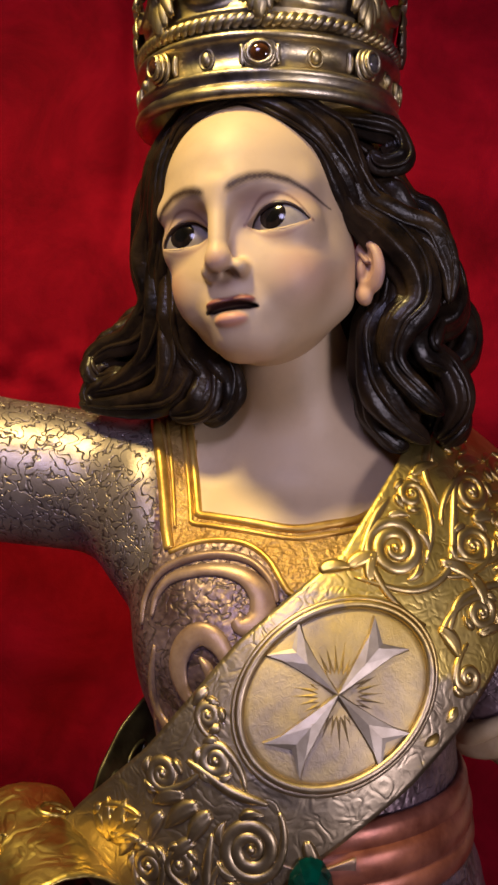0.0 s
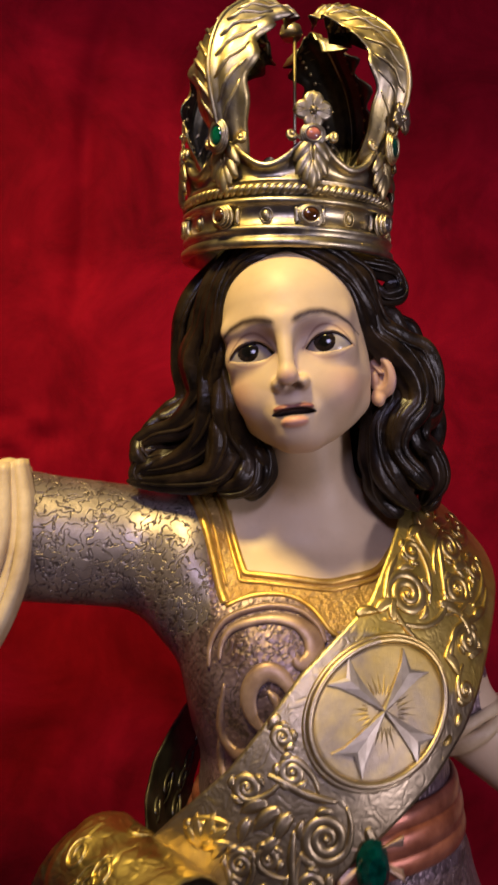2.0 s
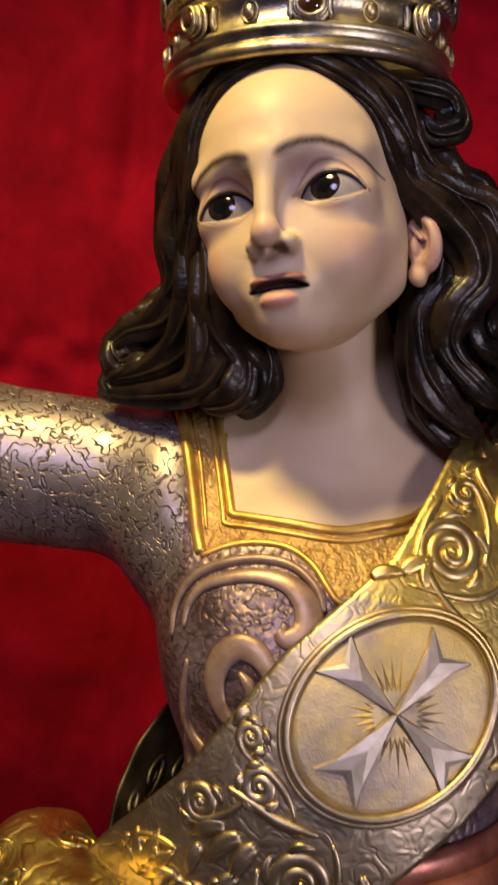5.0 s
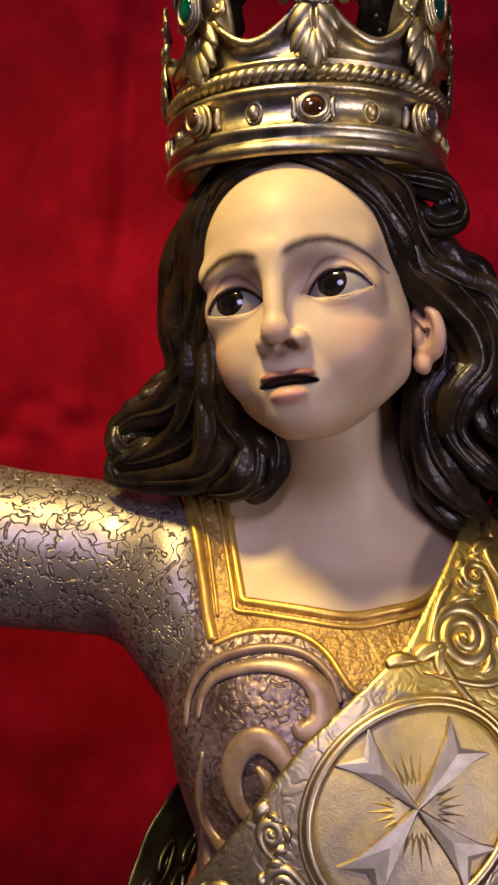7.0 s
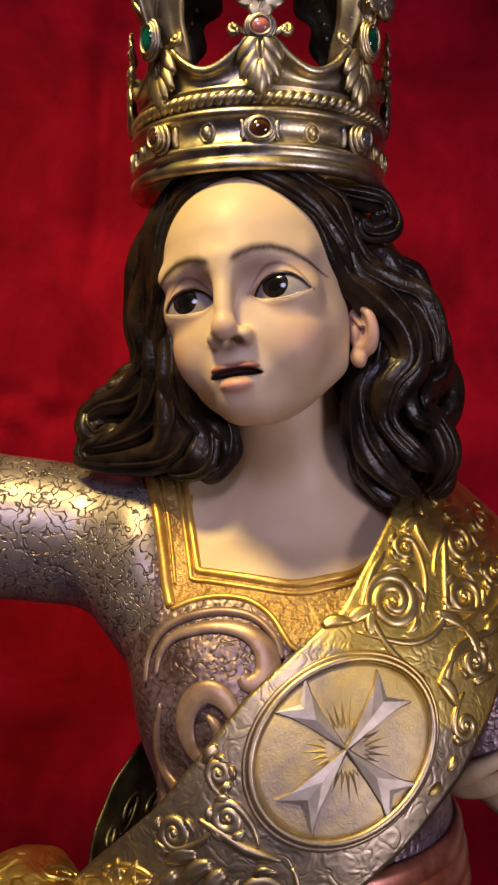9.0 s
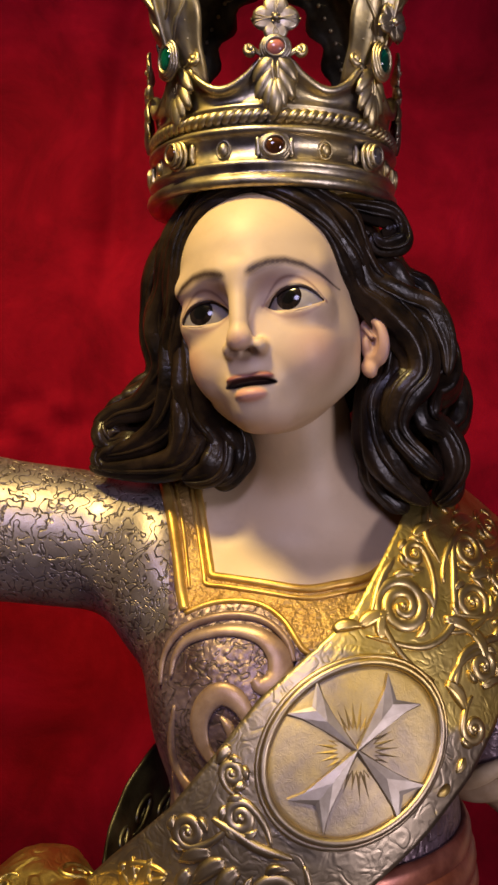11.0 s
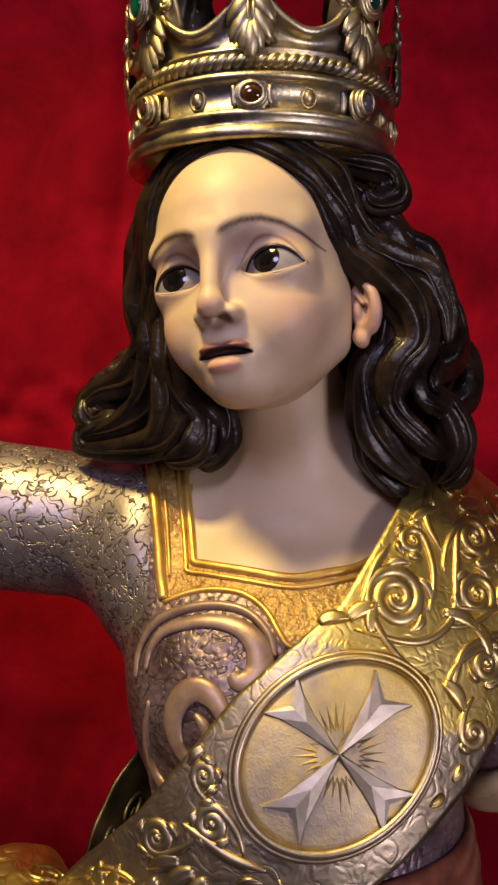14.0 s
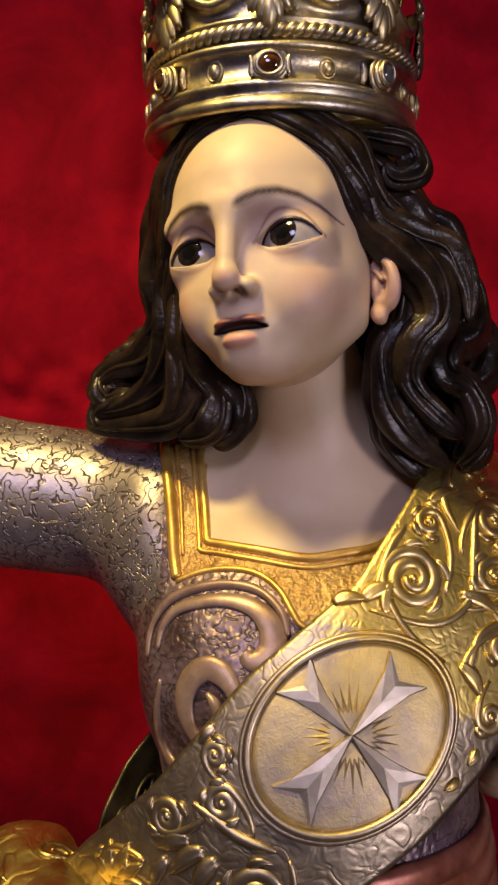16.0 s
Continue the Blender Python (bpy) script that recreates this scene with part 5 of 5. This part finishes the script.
for a in ((0.060, -0.036, 0.1, 0.024, 0.005), (0.048, -0.048, 0.3, 0.020, 0.004), (0.062, -0.020, -0.9, 0.022, 0.004), (0.066, 0.028, 1.4, 0.022, 0.005), (0.098, 0.008, 0.9, 0.026, 0.005),
          (0.104, 0.028, 1.6, 0.022, 0.005), (0.078, 0.052, 0.2, 0.018, 0.004), (0.110, 0.046, 0.0, 0.018, 0.004), (0.134, 0.012, 0.3, 0.022, 0.005), (0.132, -0.036, 0.0, 0.022, 0.004), (0.160, -0.014, 0.2, 0.022, 0.005),
          (0.036, 0.061, 2.6, 0.010, 0.003), (0.018, 0.060, 2.9, 0.010, 0.003)):
    leaf(*a, GILT, 0.5)
# scrolls below the medallion
curl(-0.0935, 0.0135, 0.0165, 2.2, 1, 0.4, [(-0.068, 0.013)], 0.0028)
curl(-0.1250, 0.0230, 0.0095, 1.7, -1, 0.4, [(-0.1100, 0.0060)], 0.0026)
curl(-0.0985, -0.0475, 0.0085, 1.7, 1, 0.4, [(-0.0790, -0.0330)], 0.0027)
curl(-0.0715, -0.0300, 0.0085, 1.6, -1, 0.4, [(-0.0720, -0.0080)], 0.0026)
curl(-0.0560, -0.0480, 0.0062, 1.4, 1, 0.4, [(-0.0640, -0.0400)], 0.0024)
curl(-0.1420, -0.0220, 0.0085, 1.7, -1, 0.4, [(-0.1570, -0.0100)], 0.0026)
curl(-0.1280, -0.0100, 0.0075, 1.5, 1, 0.4, [(-0.1300, 0.0080)], 0.0024)
curl(-0.1415, -0.0540, 0.0070, 1.5, -1, 0.4, [(-0.1260, -0.0420)], 0.0024, GILT)
curl(-0.1600, 0.0130, 0.0060, 1.4, 1, 0.4, [(-0.1460, 0.0200)], 0.0022)
emboss("stem", [(-0.0690, 0.0060), (-0.0770, -0.0120), (-0.0800, -0.0280), (-0.0830, -0.0420)], 0.0030, 0.0026, SILVER, 40, (0.3, 0.4))
emboss("stem", [(-0.1020, -0.0074), (-0.1180, 0.0020), (-0.1320, 0.0140), (-0.1480, 0.0240)], 0.0028, 0.0024, SILVER, 40, (0.3, 0.3))
emboss("stem", [(-0.1440, -0.0330), (-0.1560, -0.0180), (-0.1590, 0.0010), (-0.1470, 0.0120), (-0.1280, 0.0070)], 0.0030, 0.0026, SILVER, 48, (0.3, 0.3))
for a in ((-0.094, -0.014, 3.5, 0.022, 0.005), (-0.096, -0.022, 3.8, 0.024, 0.005), (-0.098, -0.031, 4.1, 0.020, 0.005), (-0.112, -0.012, 3.6, 0.020, 0.0045), (-0.114, -0.034, 3.3, 0.018, 0.004),
          (-0.110, 0.030, 2.9, 0.016, 0.004), (-0.142, 0.000, 3.4, 0.016, 0.004), (-0.070, 0.034, 2.4, 0.016, 0.004), (-0.045, -0.057, 3.6, 0.013, 0.0035), (-0.136, -0.036, 3.6, 0.016, 0.004)):
    leaf(*a, SILVER, -0.4)
for b in (-1.0, -0.5, 0.0, 0.5, 1.0):
    leaf(-0.150, -0.046, b - 0.5, 0.026 - 0.006 * abs(b), 0.0042, GILT, 0.2)


for pts in ([(0.058, -0.030), (0.075, 0.004), (0.10, 0.014), (0.125, 0.002), (0.15, -0.010), (0.175, -0.005)], [(0.062, 0.036), (0.085, 0.030), (0.10, 0.036), (0.12, 0.052), (0.145, 0.052)],
            [(0.105, 0.012), (0.12, 0.034), (0.135, 0.036), (0.165, 0.030)], [(0.128, -0.012), (0.14, -0.03), (0.16, -0.038), (0.185, -0.040)], [(0.070, -0.034), (0.095, -0.040), (0.112, -0.040)]):
    emboss("stem", pts, 0.0026, 0.0020, GILT, 40, (0.3, 0.2))
# ribbons of the bow and the back of the sash
def ribbon(name, rails, thick, mat, label, seed, back=None, ripple=0.0016, na=44, nb=22, scrolls=True):
    """A bent metal ribbon between two rails of points, with embossed relief."""
    p, q = spline(rails[0], na), spline(rails[1], na)
    grid = np.array([[p[i] * (1 - t) + q[i] * t for t in np.linspace(0, 1, nb)] for i in range(na)])
    nn = unit(np.cross(np.gradient(grid, axis=0), np.gradient(grid, axis=1)))
    for i in range(na):
        for j in range(nb):
            e = noise.noise((i * 0.30 + seed, j * 0.26, seed)) + 0.6 * abs(noise.noise((i * 0.6, j * 0.55 + seed, 1.0)))
            grid[i, j] += nn[i, j] * e * ripple
    g = Geo()
    # the ribbon's back is given the darker silver
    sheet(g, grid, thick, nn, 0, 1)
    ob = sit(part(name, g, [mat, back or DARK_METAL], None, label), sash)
    if scrolls:
        rnd = random.Random(seed)
        for _ in range(8):
            ci, cj, r = rnd.uniform(5, na - 6), rnd.uniform(4, nb - 5), rnd.uniform(2.0, 3.6)
            pts = []
            for t in np.linspace(0, 9, 30):
                rr = r * (1 - 0.085 * t)
                i, j = ci + rr * math.cos(t), cj + rr * math.sin(t) * nb / na * 1.4
                i, j = min(max(i, 0), na - 1.01), min(max(j, 0), nb - 1.01)
                a, b = i % 1, j % 1
                i, j = int(i), int(j)
                pts.append((grid[i, j] * (1 - a) + grid[i + 1, j] * a) * (1 - b) + (grid[i, j + 1] * (1 - a) + grid[i + 1, j + 1] * a) * b)
            b = Geo()
            tube(b, np.array(pts), taper(30, 0.0019, 0.4, 0.4), None, None, 7)
            part("scroll", b, mat, ob)
    return ob


def arc(centre, u, v, r, a0, a1, n=9):
    return [np.asarray(centre) + r * (math.cos(a) * np.asarray(u) + math.sin(a) * np.asarray(v)) for a in np.linspace(a0, a1, n)]


# upper loop: a rolled tube that opens to the front
ax = unit(np.array([0.058, -0.095, -0.026]))
u = unit(np.cross(ax, (0, 0, 1.0)))
v = np.cross(u, ax)
c0, c1 = np.array([-0.148, 0.535, 1.290]), np.array([-0.094, 0.448, 1.270])
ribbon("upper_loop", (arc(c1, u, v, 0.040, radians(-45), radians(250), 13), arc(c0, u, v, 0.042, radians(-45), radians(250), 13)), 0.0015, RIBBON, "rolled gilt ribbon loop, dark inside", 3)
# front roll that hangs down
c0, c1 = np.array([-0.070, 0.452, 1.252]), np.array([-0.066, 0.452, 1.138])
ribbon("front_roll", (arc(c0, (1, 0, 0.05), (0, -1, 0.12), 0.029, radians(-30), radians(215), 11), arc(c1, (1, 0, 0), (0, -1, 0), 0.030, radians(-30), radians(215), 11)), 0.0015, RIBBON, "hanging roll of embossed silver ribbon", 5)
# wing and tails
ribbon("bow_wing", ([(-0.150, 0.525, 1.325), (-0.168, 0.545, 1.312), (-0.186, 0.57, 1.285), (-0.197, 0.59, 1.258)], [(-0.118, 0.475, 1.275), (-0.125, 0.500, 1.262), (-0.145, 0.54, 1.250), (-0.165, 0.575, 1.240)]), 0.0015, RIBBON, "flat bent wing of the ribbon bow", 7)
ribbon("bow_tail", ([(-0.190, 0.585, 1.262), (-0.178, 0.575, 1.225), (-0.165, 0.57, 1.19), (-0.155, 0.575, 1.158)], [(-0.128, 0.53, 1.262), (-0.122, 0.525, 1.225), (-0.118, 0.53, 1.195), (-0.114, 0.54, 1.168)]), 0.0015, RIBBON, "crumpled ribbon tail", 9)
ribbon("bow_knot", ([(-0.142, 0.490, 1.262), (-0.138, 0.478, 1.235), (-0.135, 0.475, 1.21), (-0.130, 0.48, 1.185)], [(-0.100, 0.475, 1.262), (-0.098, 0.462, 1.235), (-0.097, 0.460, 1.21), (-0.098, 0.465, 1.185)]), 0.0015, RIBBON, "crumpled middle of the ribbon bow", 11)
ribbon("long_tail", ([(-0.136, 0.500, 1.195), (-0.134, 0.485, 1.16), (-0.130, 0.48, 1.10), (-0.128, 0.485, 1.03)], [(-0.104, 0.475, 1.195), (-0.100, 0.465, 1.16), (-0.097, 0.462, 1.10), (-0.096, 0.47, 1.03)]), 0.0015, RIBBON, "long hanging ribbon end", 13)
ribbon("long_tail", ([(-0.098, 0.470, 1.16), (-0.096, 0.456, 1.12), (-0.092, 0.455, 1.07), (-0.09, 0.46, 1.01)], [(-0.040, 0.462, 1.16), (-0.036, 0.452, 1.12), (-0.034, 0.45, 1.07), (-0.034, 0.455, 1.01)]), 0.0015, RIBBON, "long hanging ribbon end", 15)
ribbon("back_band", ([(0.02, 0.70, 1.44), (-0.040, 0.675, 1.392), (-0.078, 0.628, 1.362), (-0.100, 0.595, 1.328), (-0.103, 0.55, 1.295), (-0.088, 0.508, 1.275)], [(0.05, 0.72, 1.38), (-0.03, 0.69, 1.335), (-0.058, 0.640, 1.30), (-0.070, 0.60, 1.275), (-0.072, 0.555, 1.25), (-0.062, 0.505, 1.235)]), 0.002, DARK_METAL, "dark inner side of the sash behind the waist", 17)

# ---- brooch at the belt ----
bp, bn = front(0.040, 1.302, 0.004)
bp = bp + np.array([0, -0.006, 0])
brooch = thing("brooch", tuple(bp), "deep green faceted jewel in a rosy metal bow", "brooch")
g = Geo()
ringv = []
for r, d in ((0.0, 0.0085), (0.5, 0.0085), (0.8, 0.005), (1.0, 0.0), (0.9, -0.003), (0.0, -0.003)):
    ringv.append([(bp[0] + 0.0130 * r * math.cos(t), bp[1] - d, bp[2] + 0.0200 * r * math.sin(t)) for t in np.linspace(0, 2 * np.pi, 13)])
gv = np.array(ringv)
g.add(gv.reshape(-1, 3), [(i * 13 + j, i * 13 + j + 1, (i + 1) * 13 + j + 1, (i + 1) * 13 + j) for i in range(5) for j in range(12)])
sit(part("jewel", g, TEAL_STONE, None, "deep green faceted stone", smooth=False), brooch)
for s in (-1, 1):
    g = Geo()
    grid = np.array([[(bp[0] + s * (0.006 + 0.019 * t), bp[1] + 0.003 + 0.004 * math.cos(q * 2), bp[2] + 0.006 - 0.004 * t + q * (0.005 + 0.011 * t)) for q in np.linspace(-1, 1, 9)] for t in np.linspace(0, 1, 9)])
    sheet(g, grid, 0.003, np.broadcast_to(np.array([0, -1.0, 0]), grid.shape))
    sit(part("bow_loop", g, SCROLL), brooch)
g = Geo()
th = np.linspace(0, 2 * np.pi, 30, endpoint=False)
tube(g, np.stack([bp[0] + 0.0062 * np.cos(th), bp[1] + 0 * th, bp[2] - 0.030 + 0.0075 * np.sin(th)], 1), 0.0022, None, None, 8, 0, True)
ball(g, (bp[0], bp[1], bp[2] - 0.030), (0.005, 0.003, 0.006), 0, 12)
sit(part("pendant", g, SCROLL), brooch)

# ---- chain ----
chain_path = spline([(-0.372, 0.50, 1.57), (-0.350, 0.50, 1.42), (-0.316, 0.50, 1.300), (-0.281, 0.50, 1.226), (-0.250, 0.50, 1.164), (-0.210, 0.50, 1.108), (-0.15, 0.49, 1.06), (-0.07, 0.47, 1.02), (0.0, 0.45, 1.005)], 400)
dist = np.concatenate([[0], np.cumsum(np.linalg.norm(np.diff(chain_path, axis=0), axis=1))])
chain = thing("chain", tuple(chain_path[0]), "steel chain of round rings and broad flat links, hanging", "chain")
pos, kk = 0.0, 0
while pos < dist[-1] - 0.03:
    i = np.array([np.interp(pos + d, dist, chain_path[:, c]) for d in (0, 0.004) for c in range(3)]).reshape(2, 3)
    t = unit(i[1] - i[0])
    s = unit(np.cross(t, (0, 1.0, 0)))
    g = Geo()
    if kk % 2 == 0:
        th = np.linspace(0, 2 * np.pi, 32, endpoint=False)
        tube(g, i[0] + t * 0.012 + np.outer(np.cos(th) * 0.0145, t) + np.outer(np.sin(th) * 0.0125, s) + np.array([0, -0.002, 0]), 0.0011, None, None, 8, 0, True)
        sit(part("ring", g, LINK_METAL), chain)
        pos += 0.022
    else:
        grid = np.array([[i[0] + t * (0.001 + 0.020 * a) + s * (0.0098 * b) + np.array([0, -0.0035 * math.sin(math.pi * a) - 0.001, 0]) for b in np.linspace(-1, 1, 7)] for a in np.linspace(0, 1, 9)])
        sheet(g, grid, 0.0016, np.broadcast_to(np.array([0, -1.0, 0]), grid.shape))
        sit(part("flat_link", g, LINK_METAL), chain)
        pos += 0.020
    kk += 1
